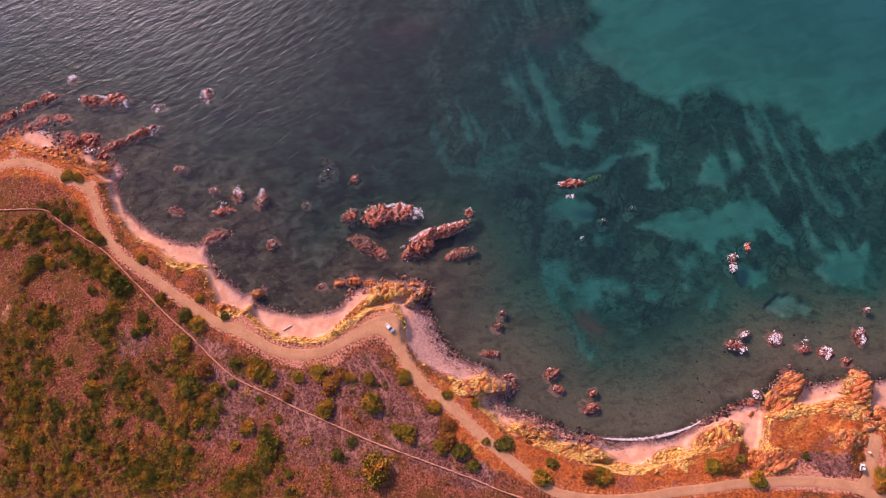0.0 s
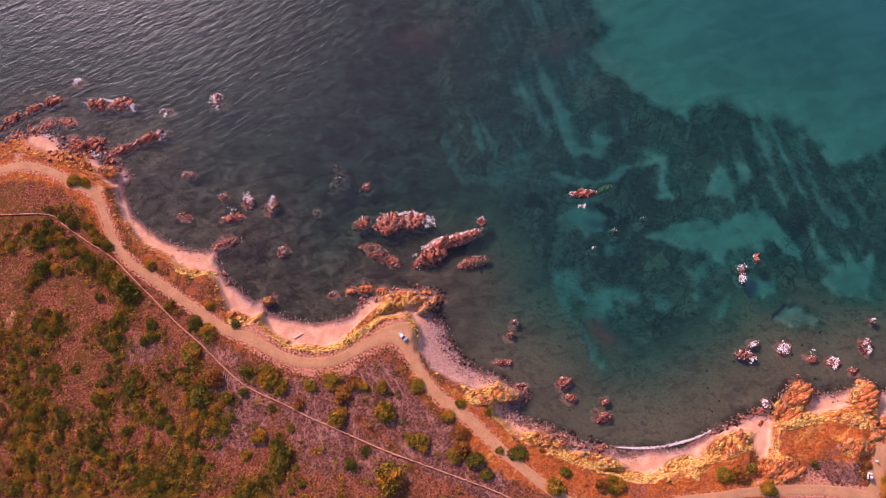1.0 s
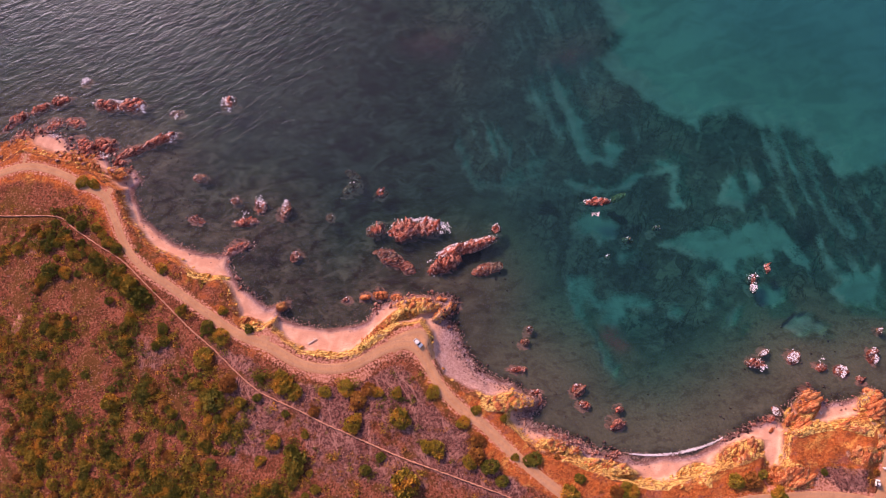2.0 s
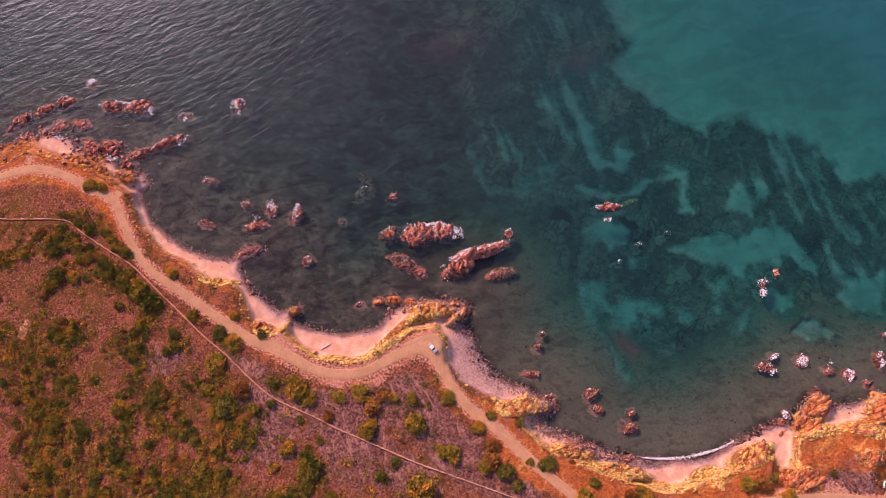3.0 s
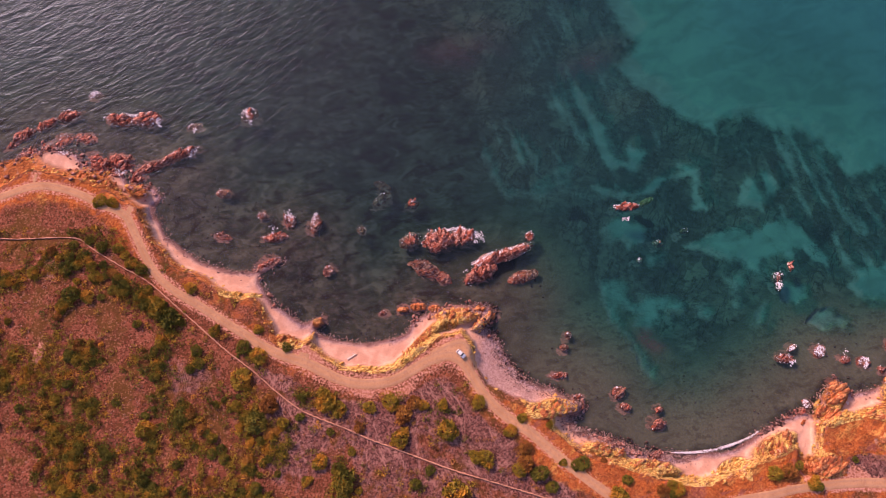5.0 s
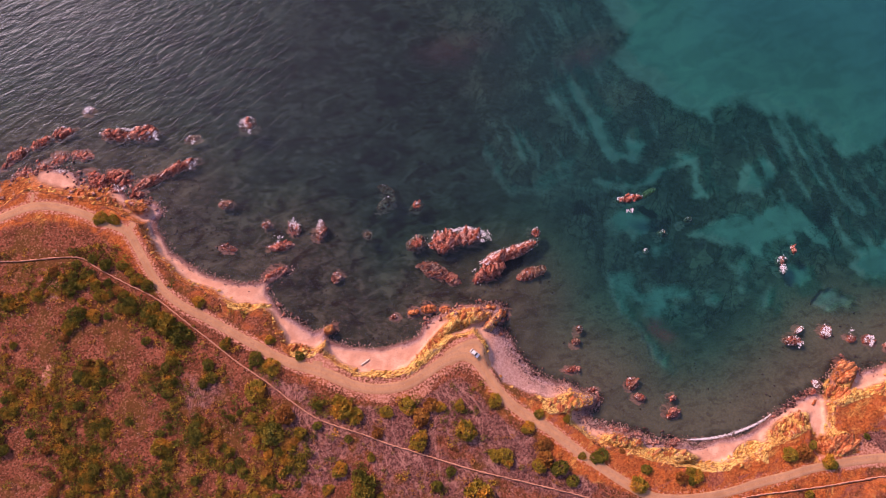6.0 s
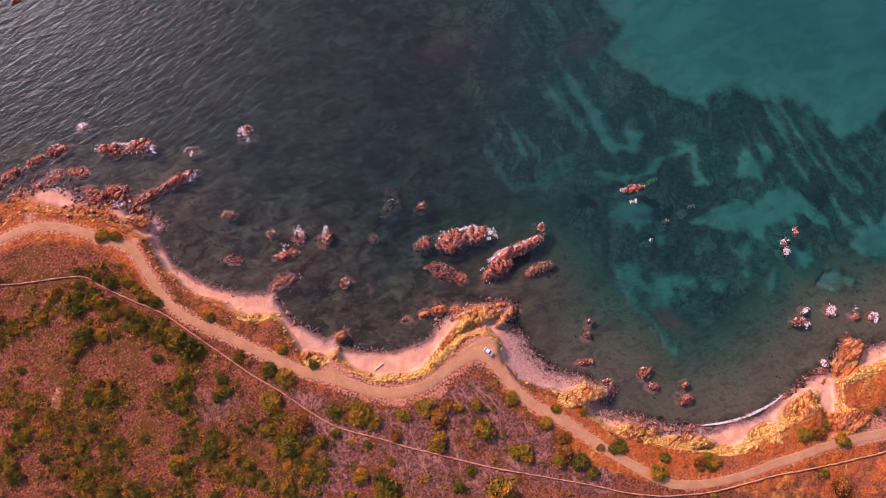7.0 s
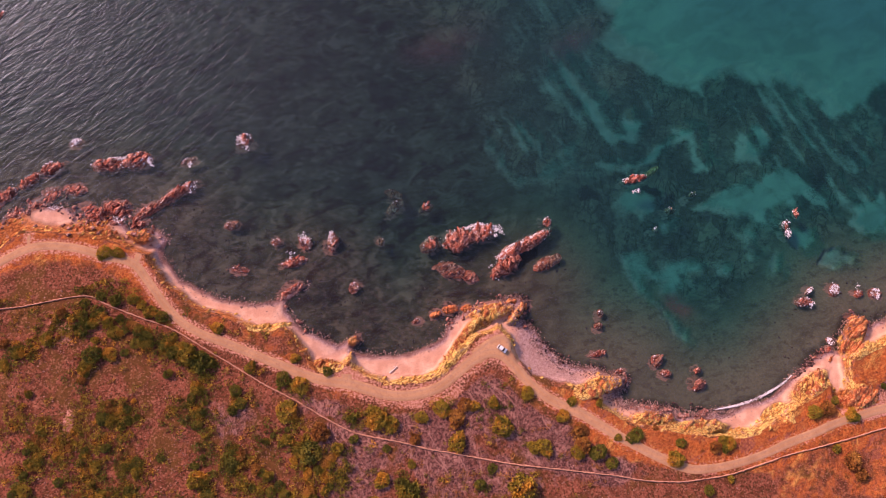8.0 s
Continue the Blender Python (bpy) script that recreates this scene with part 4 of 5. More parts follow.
    cover = {
        "under": smooth(0.10, -0.10, z),
        "beach": shelf * smooth(0.5, 0.15, slope) * (ds > -1) * (1 - smooth(0.2, 0.5, np.maximum(rocky, yellow))),
        "wet": smooth(1.3, 0.3, ds + 0.7 * n4),
        "shingle": np.clip(smooth(2.2, 0.4, ds) + 0.9 * smooth(3, 9, x) * smooth(28, 20, x) + smooth(36, 44, x) * smooth(62, 56, x) + 0.6 * n3, 0, 1),
        "bluff": np.exp(-((db + 0.9) / 1.7) ** 2) * (0.62 + 0.45 * ridged + 0.35 * fbm(x, y, 11, 2, 61)) * smooth(0.05, 0.3, slope) * (1 - 0.75 * smooth(4.5, 6, x) * smooth(20, 17, x)) + 0.85 * (1 - shelf) * smooth(0.6, 0.2, slope) + 0.9 * np.maximum(smooth(0.15, 0.55, rocky), smooth(0.25, 0.6, yellow)) * smooth(1.2, 2.2, dr),
        "ochre": 0.8 * smooth(-78, -62, x) + 1.2 * smooth(0.2, 0.6, yellow),
        "grass": smooth(0, 1.5, db) * smooth(13, 6, db) * (0.40 + 0.60 * smooth(10, 30, x) + 0.3 * smooth(-85, -95, x)) + 0.45 * smooth(60, 75, x) * smooth(0, 2, db) - 1.2 * spots(x, y, HEAP),
        "brush": np.maximum(spots(wx, wy, BRUSH) * smooth(3, 6, dr), spots(x, y, HEAP)),
        "verge": 0.95 * bare + smooth(3.4 + 3.4 * smooth(-48, -36, x) * smooth(6, -2, x), 1.4, dr) * (0.62 - 0.2 * smooth(20, 40, x)) + 0.7 * smooth(2.6, 1.0, dg),
        "thicket": spots(x, y, THICKET_EAST + THICKET_MIDDLE + THICKET_SOUTH + THICKET_WEST),
        "sandbed": sandbed,
        "silt": np.clip(0.8 * smooth(-5, 40, x) * smooth(-50, -24, ds + 8 * n3) * smooth(-0.5, -3, ds) + 0.25 * n3 * smooth(18, 48, x), 0, 1),
        "weed": smooth(0, 55, x + 0.25 * y - 8 * n3) * smooth(-16, -42, ds + 6 * n3),
        "redweed": spots(wx, wy, RED_WEED), "ledge": ledge, "weedshade": spots(wx, wy, WEED_AND_SHADE), "rocky": rocky,
        "wall_gap": distance(x, y, WALL), "shore_gap": ds, "bluff_gap": db, "road_gap": dr, "open": smooth(0, 45, far), "open_near": smooth(-6, 3, far),
    }
    return z, cover


def axis(low, high, step, reach):
    inner = np.arange(low, high + step / 2, step)
    out, s = [], step
    v = high
    while v < reach:
        s *= 1.35
        v += s
        out.append(v)
    out = np.array(out) - high
    return np.concatenate([low - out[::-1], inner, high + out])


def grid_mesh(name, xs, ys, z, layers):
    nx, ny = len(xs), len(ys)
    gx, gy = np.meshgrid(xs, ys)
    me = bpy.data.meshes.new(name)
    co = np.stack([gx.ravel(), gy.ravel(), z.ravel()], 1)
    i = np.arange(nx * ny).reshape(ny, nx)
    quads = np.stack([i[:-1, :-1], i[:-1, 1:], i[1:, 1:], i[1:, :-1]], -1).reshape(-1, 4)
    fill(me, co, quads)
    for key, values in layers.items():
        me.attributes.new(key, "FLOAT", "POINT").data.foreach_set("value", values.ravel().astype(np.float32))
    me.polygons.foreach_set("use_smooth", np.ones(len(quads), bool))
    return me


def fill(me, co, faces):
    """Vertices and faces of one size into a mesh."""
    k = faces.shape[1]
    me.vertices.add(len(co))
    me.vertices.foreach_set("co", np.asarray(co, np.float32).ravel())
    me.loops.add(faces.size)
    me.loops.foreach_set("vertex_index", faces.ravel().astype(np.int32))
    me.polygons.add(len(faces))
    me.polygons.foreach_set("loop_start", (np.arange(len(faces)) * k).astype(np.int32))
    me.update(calc_edges=True)


def part(name, bm, material, parent, label=""):
    me = bpy.data.meshes.new(name)
    bm.to_mesh(me)
    bm.free()
    me.materials.append(material)
    ob = new(name, me)
    ob.parent = parent
    return tagged(ob, label)


# ---------------------------------------------------------------- ground and sea
XS, YS = axis(-165, 172, 0.5, 3800), axis(-72, 150, 0.5, 3800)
GX, GY = np.meshgrid(XS, YS)
GZ, COVER = terrain(GX.ravel(), GY.ravel())
KEEP = ("under", "beach", "wet", "shingle", "bluff", "ochre", "grass", "brush", "verge", "sandbed", "weed", "redweed", "ledge", "weedshade", "silt")
ground = new("ground", grid_mesh("ground", XS, YS, GZ, {k: COVER[k] for k in KEEP}))
ground.data.materials.append(M_GROUND)
tagged(ground, "red stony coastal hillside with ochre bluff, pink beaches and sea bed", "ground", kind="structure")



def ground_at(x, y):
    """Height and cover of the built ground at the places given."""
    x, y = np.atleast_1d(x), np.atleast_1d(y)
    i = np.clip(np.searchsorted(XS, x) - 1, 0, len(XS) - 2)
    j = np.clip(np.searchsorted(YS, y) - 1, 0, len(YS) - 2)
    u, v = (x - XS[i]) / (XS[i + 1] - XS[i]), (y - YS[j]) / (YS[j + 1] - YS[j])
    at = j * len(XS) + i

    def blend(f):
        return (f[at] * (1 - u) + f[at + 1] * u) * (1 - v) + (f[at + len(XS)] * (1 - u) + f[at + len(XS) + 1] * u) * v

    return blend(GZ), {k: blend(f) for k, f in COVER.items()}


def height(x, y):
    return ground_at(x, y)[0]


WX, WY = axis(-165, 172, 1.0, 3800), axis(-40, 150, 1.0, 3800)
gx, gy = np.meshgrid(WX, WY)
wz, wcover = ground_at(gx.ravel(), gy.ravel())
deep = smooth(0.2, 4.0, -wz)
teal = smooth(-10, 60, gx.ravel()) * smooth(-14, -38, wcover["shore_gap"])
outside = smooth(20, 150, gy.ravel() - 0.35 * gx.ravel() - 40)
water = new("water", grid_mesh("water", WX, WY, np.zeros(gx.size), {
    "depth": np.clip(np.maximum(1.0 * smooth(-0.1, 0.6, wcover["sandbed"]) * smooth(-6, -26, wcover["shore_gap"]) * smooth(-30, 20, gx.ravel()), np.maximum(deep * (0.44 + 0.36 * smooth(-75, 45, gx.ravel() - 0.25 * (gy.ravel() - 40))) * (0.72 + 0.28 * smooth(-8, -36, wcover["shore_gap"])), wcover["open_near"])) * (1 - 0.7 * np.clip(wcover["redweed"], 0, 1)), 0, 1),
    "haze": np.clip(0.03 + 0.05 * deep + 0.20 * smooth(2.4, 4.6, -wz) * smooth(75, -15, gx.ravel() - 0.35 * (gy.ravel() - 40)) * (1 - wcover["open_near"]) + 0.42 * wcover["open"] + 0.05 * teal * (1 - wcover["open_near"]), 0, 0.8),
    "open": np.maximum(wcover["open_near"], 0.55 * teal),
    "rough": 0.50 + 1.05 * outside * smooth(140, 20, gx.ravel())}))
water.data.materials.append(M_WATER)
tagged(water, "calm clear sea, teal over sand and dark over reefs", "sea", kind="structure")


# ---------------------------------------------------------------- road
def strip(points, width, lift, seed, step=0.7, across=9):
    """A ragged strip of trodden earth along a line, lying on the ground."""
    c = curve(points, step)
    d = np.gradient(c, axis=0)
    d /= np.linalg.norm(d, axis=1, keepdims=True) + 1e-9
    side = np.stack([-d[:, 1], d[:, 0]], 1)
    s = np.arange(len(c)) * step
    width = width * (0.80 + 0.20 * smooth(-75, -35, c[:, 0]) - 0.20 * smooth(20, 60, c[:, 0]) + 0.1 * smooth(90, 110, c[:, 0]))
    left = width / 2 * (1 + 0.16 * fbm(s, s * 0 + 3.1, 9, 4, seed))
    right = width / 2 * (1 + 0.16 * fbm(s, s * 0 + 7.7, 9, 4, seed + 1))
    u = np.linspace(-1, 1, across)
    off = np.where(u[None] < 0, u[None] * left[:, None], u[None] * right[:, None])
    co = c[:, None] + side[:, None] * off[..., None]
    z = height(co[..., 0].ravel(), co[..., 1].ravel()).reshape(off.shape)
    z = z + lift - 0.10 * (np.abs(u)[None] > 0.95)
    rut = np.exp(-((np.abs(u) - 0.45) / 0.16) ** 2)[None] * np.ones_like(off)
    i = np.arange(off.size).reshape(off.shape)
    quads = np.stack([i[:-1, :-1], i[1:, :-1], i[1:, 1:], i[:-1, 1:]], -1).reshape(-1, 4)
    return np.stack([co[..., 0].ravel(), co[..., 1].ravel(), z.ravel()], 1), quads, rut.ravel()


def road_object(name, points, width, lift, seed, label):
    co, quads, rut = strip(points, width, lift, seed)
    me = bpy.data.meshes.new(name)
    fill(me, co, quads[:, ::-1])
    me.attributes.new("rut", "FLOAT", "POINT").data.foreach_set("value", rut.astype(np.float32))
    me.polygons.foreach_set("use_smooth", np.ones(len(quads), bool))
    me.materials.append(M_ROAD)
    return tagged(new(name, me), label, "road", kind="structure")


road_object("road", ROAD, 3.1, 0.07, 5, "winding pale dirt road with worn wheel ruts")
for k, (s, w) in enumerate(zip(SPURS, (3.6, 2.2, 1.2, 3.2, 4.6))):
    road_object("road_spur", s, w, 0.045 + 0.004 * k, 20 + k, "short pale dirt spur off the coast road")


# ---------------------------------------------------------------- dry wall along the hillside
def build_wall():
    c = curve(WALL, 0.6)
    d = np.gradient(c, axis=0)
    d /= np.linalg.norm(d, axis=1, keepdims=True)
    side = np.stack([-d[:, 1], d[:, 0]], 1)
    base = height(c[:, 0], c[:, 1])
    rng = np.random.default_rng(4)
    profile = [(-0.21, -0.3), (-0.18, 0.16), (-0.10, 0.30), (0.10, 0.32), (0.17, 0.17), (0.21, -0.3)]
    co = []
    for u, v in profile:
        j = rng.normal(0, 0.07, (len(c), 2))
        xy = c + side * (u + j[:, :1])
        co.append(np.column_stack([xy, base + v + (j[:, 1] if v > 0 else 0)]))
    co = np.stack(co, 1)
    i = np.arange(co.shape[0] * co.shape[1]).reshape(co.shape[:2])
    quads = np.stack([i[:-1, :-1], i[:-1, 1:], i[1:, 1:], i[1:, :-1]], -1).reshape(-1, 4)
    me = bpy.data.meshes.new("dry_stone_wall")
    fill(me, co.reshape(-1, 3), quads)
    me.materials.append(M_WALL)
    tagged(new("dry_stone_wall", me), "low pale dry-stone boundary wall crossing the hillside", "wall", kind="structure")


build_wall()


# ---------------------------------------------------------------- rocks
def hull(seed, sx, sy, sz, n=16):
    """An angular block: the hull of scattered points, flat below."""
    rng = random.Random(seed)
    bm = bmesh.new()
    for _ in range(n):
        v = Vector((rng.gauss(0, 1), rng.gauss(0, 1), rng.gauss(0, 1))).normalized()
        v = Vector((v.x * sx, v.y * sy, v.z * sz)) * rng.uniform(0.8, 1.05)
        bm.verts.new(v)
    res = bmesh.ops.convex_hull(bm, input=bm.verts)
    loose = [e for e in res["geom_interior"] if isinstance(e, bmesh.types.BMVert)]
    bmesh.ops.delete(bm, geom=loose, context="VERTS")
    bmesh.ops.triangulate(bm, faces=bm.faces)
    bm.verts.index_update()
    co = np.array([v.co[:] for v in bm.verts])
    tri = np.array([[v.index for v in f.verts] for f in bm.faces])
    bm.free()
    return co, tri


BLOCKS = [hull(900 + k, 1, 1, 1, 15) for k in range(14)]
SLABS = [hull(940 + k, 1, 1, 1, 9) for k in range(10)]


def joined(pieces):
    co, tri, n = [], [], 0
    for c, t in pieces:
        co.append(c)
        tri.append(t + n)
        n += len(c)
    return np.vstack(co), np.vstack(tri)


def outcrop(seed, length, width, high, loose=True):
    """A ridge of tilted strata with a ragged outline, and loose blocks round its foot."""
    rng = np.random.default_rng(seed)
    step = float(np.clip(length / 34, 0.14, 0.32))
    length, width = 0.92 * length, 0.88 * width
    nu, nv = int(length * 0.8 / step) * 2 + 1, int(width * 0.8 / step) * 2 + 1
    u, v = np.meshgrid(np.linspace(-0.8, 0.8, nu) * length, np.linspace(-0.8, 0.8, nv) * width)
    ox, oy = rng.uniform(0, 500, 2)
    wob = fbm(u + ox, v + oy, 2.6, 4, 7)
    rr = np.sqrt((2 * u / length) ** 2 + (2 * v / width) ** 2) + 0.42 * wob + 0.12 * fbm(u + ox, v * 2 + oy, 0.9, 3, 9)
    body = np.clip(1 - rr, -0.6, 1)
    lean = rng.uniform(0.5, 1.1)
    dip = v * (1.3 - lean) + lean * u + 1.6 * fbm(u + oy, v + ox, 3.5, 3, 17)
    saw = np.mod(dip / rng.uniform(1.5, 2.6) + ox, 1.0) * (0.7 + 0.6 * fbm(u + ox, v - oy, 2.2, 2, 19))
    cut = np.abs(fbm(u * 0.8 + oy, v + ox, 1.5, 3, 13))
    z = 1.3 * high * (np.sign(body) * np.abs(body) ** 0.55) * (0.48 + 0.62 * saw + 0.30 * wob) - high * 0.5 * smooth(0.14, 0.0, cut) - 0.12
    z = np.maximum(z, -0.9)
    co = np.column_stack([(u + rng.normal(0, 0.15, u.shape) * step).ravel(), (v + rng.normal(0, 0.15, v.shape) * step).ravel(), z.ravel()])
    i = np.arange(nu * nv).reshape(nv, nu)
    a, b, c, d = i[:-1, :-1].ravel(), i[:-1, 1:].ravel(), i[1:, 1:].ravel(), i[1:, :-1].ravel()
    tri = np.vstack([np.stack([a, b, c], 1), np.stack([a, c, d], 1)])
    tri = tri[(body.ravel()[tri].max(1) > -0.22) & (co[tri][:, :, 2].max(1) > -0.6)]
    co[:, 2] = 0.75 * co[:, 2] - 0.1
    pieces, slabs = [(co, tri)], []
    # tilted slabs that break out of the ridge
    grain = rng.normal(1.1, 0.25)
    for _ in range(int(np.clip(length * width / 1.8, 4, 70))):
        t, q = rng.uniform(0, 2 * np.pi), 0.86 * np.sqrt(rng.random())
        px, py = 0.5 * length * q * np.cos(t), 0.5 * width * q * np.sin(t)
        j = int(np.argmin((co[:, 0] - px) ** 2 + (co[:, 1] - py) ** 2))
        bc, bt = SLABS[rng.integers(len(SLABS))]
        size = rng.uniform(0.8, 1.9) * min(1.0, 0.24 + width / 7)
        m = np.array(Euler((rng.normal(0.22, 0.10), rng.normal(-0.16, 0.10), rng.normal(grain, 0.16))).to_matrix())
        spot, scale = np.array([px, py, max(co[j, 2], 0.0) - 0.05]), np.array([size * 1.6, size * 0.75, size * 0.5])
        if loose:
            pieces.append(((bc * scale) @ m.T + spot, bt))
        else:
            slabs.append((rng.integers(len(SLABS)), m, spot, scale))
    for _ in range(int(np.clip(length * width / 5, 2, 16)) * loose):
        t = rng.uniform(0, 2 * np.pi)
        bc, bt = BLOCKS[rng.integers(len(BLOCKS))]
        size = rng.uniform(0.2, 0.55) * min(1.0, 0.35 + length / 10)
        m = np.array(Euler((rng.normal(0, 0.4), rng.normal(0, 0.4), rng.uniform(0, 6.28))).to_matrix())
        q = (bc * np.array([size * 1.3, size, size * 0.7])) @ m.T
        pieces.append((q + np.array([0.48 * length * np.cos(t), 0.48 * width * np.sin(t), 0.0]), bt))
    return (*joined(pieces), slabs)


def mesh_of(name, co, tri, material):
    me = bpy.data.meshes.new(name)
    fill(me, co, tri)
    me.materials.append(material)
    return me


rock_points = []
for k, (x, y, length, width, turn, high, wash) in enumerate(ALL_ROCKS):
    co, tri, _ = outcrop(100 + k, length, width, high)
    dry = wash < 0.05 or high > 2.8
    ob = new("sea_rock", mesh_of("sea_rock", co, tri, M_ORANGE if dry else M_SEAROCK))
    co[:, 2] *= 0.5 if high < 0.75 else 0.65 if high < 1.1 else 0.8
    ob.matrix_basis = pose(x, y, -0.40 if high < 0.75 else -0.20 if high < 1.1 else 0.0, 0, 0, turn)
    rock_points.append(co @ np.array(ob.matrix_basis.to_3x3()).T + np.array(ob.matrix_basis.translation))
    size = "large jagged" if length > 8 else "small"
    state = "ringed with white foam" if wash > 0.45 else "awash in dark water" if high < 0.7 else "standing out of the sea"
    tagged(ob, f"{size} {'orange' if dry else 'red-brown'} sea rock {state}", "rock", "rocks in the bay")


# craggy ledges on the bluffs and headlands
def ledges(rows, first, material, high, words):
    shapes = [mesh_of("slab", *shape, material) for shape in SLABS]
    for k, (x, y, a, b, turn, amount) in enumerate(rows):
        co, tri, slabs = outcrop(first + k, 2.0 * a, 1.8 * b, high, False)
        c, s = math.cos(radians(turn)), math.sin(radians(turn))
        u, v = x + co[:, 0] * c - co[:, 1] * s, y + co[:, 0] * s + co[:, 1] * c
        z, cov = ground_at(u, v)
        tri = tri[(cov["road_gap"][tri].min(1) > 2.0) & (z[tri].min(1) > 0.05)]
        if len(tri) == 0:
            continue
        mark = np.arange(len(co))
        for _ in range(400):
            low = mark[tri].min(1)
            before = mark.copy()
            for corner in range(3):
                np.minimum.at(mark, tri[:, corner], low)
            if (before == mark).all():
                break
        tri = tri[mark[tri[:, 0]] == np.bincount(mark[tri[:, 0]]).argmax()]
        used, tri = np.unique(tri, return_inverse=True)
        tri = tri.reshape(-1, 3)
        lift = co[:, 2] + z - float(ground_at(x, y)[0][0])
        ob = new("rock_outcrop", mesh_of("rock_outcrop", np.column_stack([co[:, :2], lift])[used], tri, material))
        ob.matrix_basis = pose(x, y, float(ground_at(x, y)[0][0]) - 0.12, 0, 0, turn)
        tagged(ob, words, "rock", "outcrops on the bluff")
        for n, m, spot, scale in slabs:
            u, v = x + spot[0] * c - spot[1] * s, y + spot[0] * s + spot[1] * c
            z, cov = ground_at(u, v)
            if cov["road_gap"][0] > 2.6 and z[0] > 0.1:
                slab = new("slab", shapes[n])
                slab.parent = ob
                spot = Vector((spot[0], spot[1], spot[2] + z[0] - ob.matrix_basis.translation.z - 0.12))
                slab.matrix_basis = Matrix.Translation(spot) @ Matrix(m.tolist()).to_4x4() @ Matrix.Diagonal((*scale, 1))


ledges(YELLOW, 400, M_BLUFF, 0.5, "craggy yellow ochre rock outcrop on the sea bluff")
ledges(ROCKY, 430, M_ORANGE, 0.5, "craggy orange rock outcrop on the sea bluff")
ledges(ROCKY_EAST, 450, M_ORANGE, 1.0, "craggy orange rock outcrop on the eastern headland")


# foam round the rocks and along the beach
ROCK_TOPS = np.vstack(rock_points)
ROCK_TOPS = ROCK_TOPS[ROCK_TOPS[:, 2] > -0.2]


def flakes(seed, places, sizes):
    """Small ragged flecks of foam on the water and over the rocks that it washes."""
    rng = np.random.default_rng(seed)
    tree = KDTree(len(ROCK_TOPS))
    for k, (x, y, z) in enumerate(ROCK_TOPS):
        tree.insert((x, y, 0), k)
    tree.balance()
    ring = np.linspace(0, 2 * np.pi, 7)[:-1]
    co, tri, n = [], [], 0
    for (x, y), s in zip(places, sizes):
        r = s * rng.uniform(0.5, 1.0, 6)
        stretch, a = rng.uniform(0.2, 0.6), rng.uniform(0, np.pi)
        u, v = r * np.cos(ring), r * np.sin(ring) * stretch
        _, nearest, gap = tree.find((x, y, 0))
        z = rng.uniform(0.05, 0.2) + (max(0.0, ROCK_TOPS[nearest][2]) if gap < 0.4 else 0.0)
        top = np.column_stack([x + u * np.cos(a) - v * np.sin(a), y + u * np.sin(a) + v * np.cos(a), np.full(6, z - 0.05)])
        co.append(np.vstack([top, [[x, y, z + 0.05]]]))
        tri.append(np.array([[k, (k + 1) % 6, 6] for k in range(6)]) + n)
        n += 7
    return np.vstack(co), np.vstack(tri)


def build_foam():
    rng = np.random.default_rng(77)
    places, sizes = [], []
    for x, y, length, width, turn, high, wash in ALL_ROCKS:
        if wash < 0.05:
            continue
        c, s = math.cos(radians(turn)), math.sin(radians(turn))
        for _ in range(int(wash ** 1.6 * (20 + 22 * length * (0.6 + 0.2 * width)))):
            a = rng.normal(1.9, 0.75) if rng.random() < 0.85 else rng.uniform(0, 2 * np.pi)
            r = rng.normal(0.86, 0.16)
            u, v = 0.5 * length * r * math.cos(a - radians(turn)), 0.5 * width * r * math.sin(a - radians(turn))
            places.append((x + u * c - v * s, y + u * s + v * c))
            sizes.append(0.06 + 0.36 * rng.random() ** 3)
    for x, y, a, b, turn, amount in FOAM_PATCHES + FOAM_PATCHES_WEST:
        c, s = math.cos(radians(turn)), math.sin(radians(turn))
        knots = rng.normal(0, 0.42, (6, 2))
        for _ in range(int(amount * (40 + 45 * a * b))):
            u, v = (knots[rng.integers(6)] + rng.normal(0, 0.2, 2)) * (a, b)
            places.append((x + u * c - v * s, y + u * s + v * c))
            sizes.append(0.06 + 0.36 * rng.random() ** 3)
    me = mesh_of("sea_foam", *flakes(5, places, sizes), M_FOAM)
    tagged(new("sea_foam", me), "white foam washing round the sea rocks", "foam", kind="stuff")
    places, sizes = [], []
    surf = curve([(60, -22.4), (66, -22.5), (72, -21.9), (77.7, -20.4), (82, -18.8), (85, -17.2)], 0.08)
    for k, p in enumerate(surf):
        w = 1.1 * math.sin(math.pi * min(1, (k + 1) / len(surf) * 1.0)) ** 0.7
        for _ in range(int(rng.integers(0, 6) * (0.5 + 1.2 * abs(math.sin(k * 0.021))))):
            q = p + rng.normal(0, 0.28 * w + 0.03, 2) * np.array([1, 0.6])
            places.append(tuple(q))
            sizes.append(rng.uniform(0.06, 0.32))
    me = mesh_of("surf_line", *flakes(6, places, sizes), M_FOAM)
    tagged(new("surf_line", me), "thin white line of surf on the beach", "foam", kind="stuff")


build_foam()


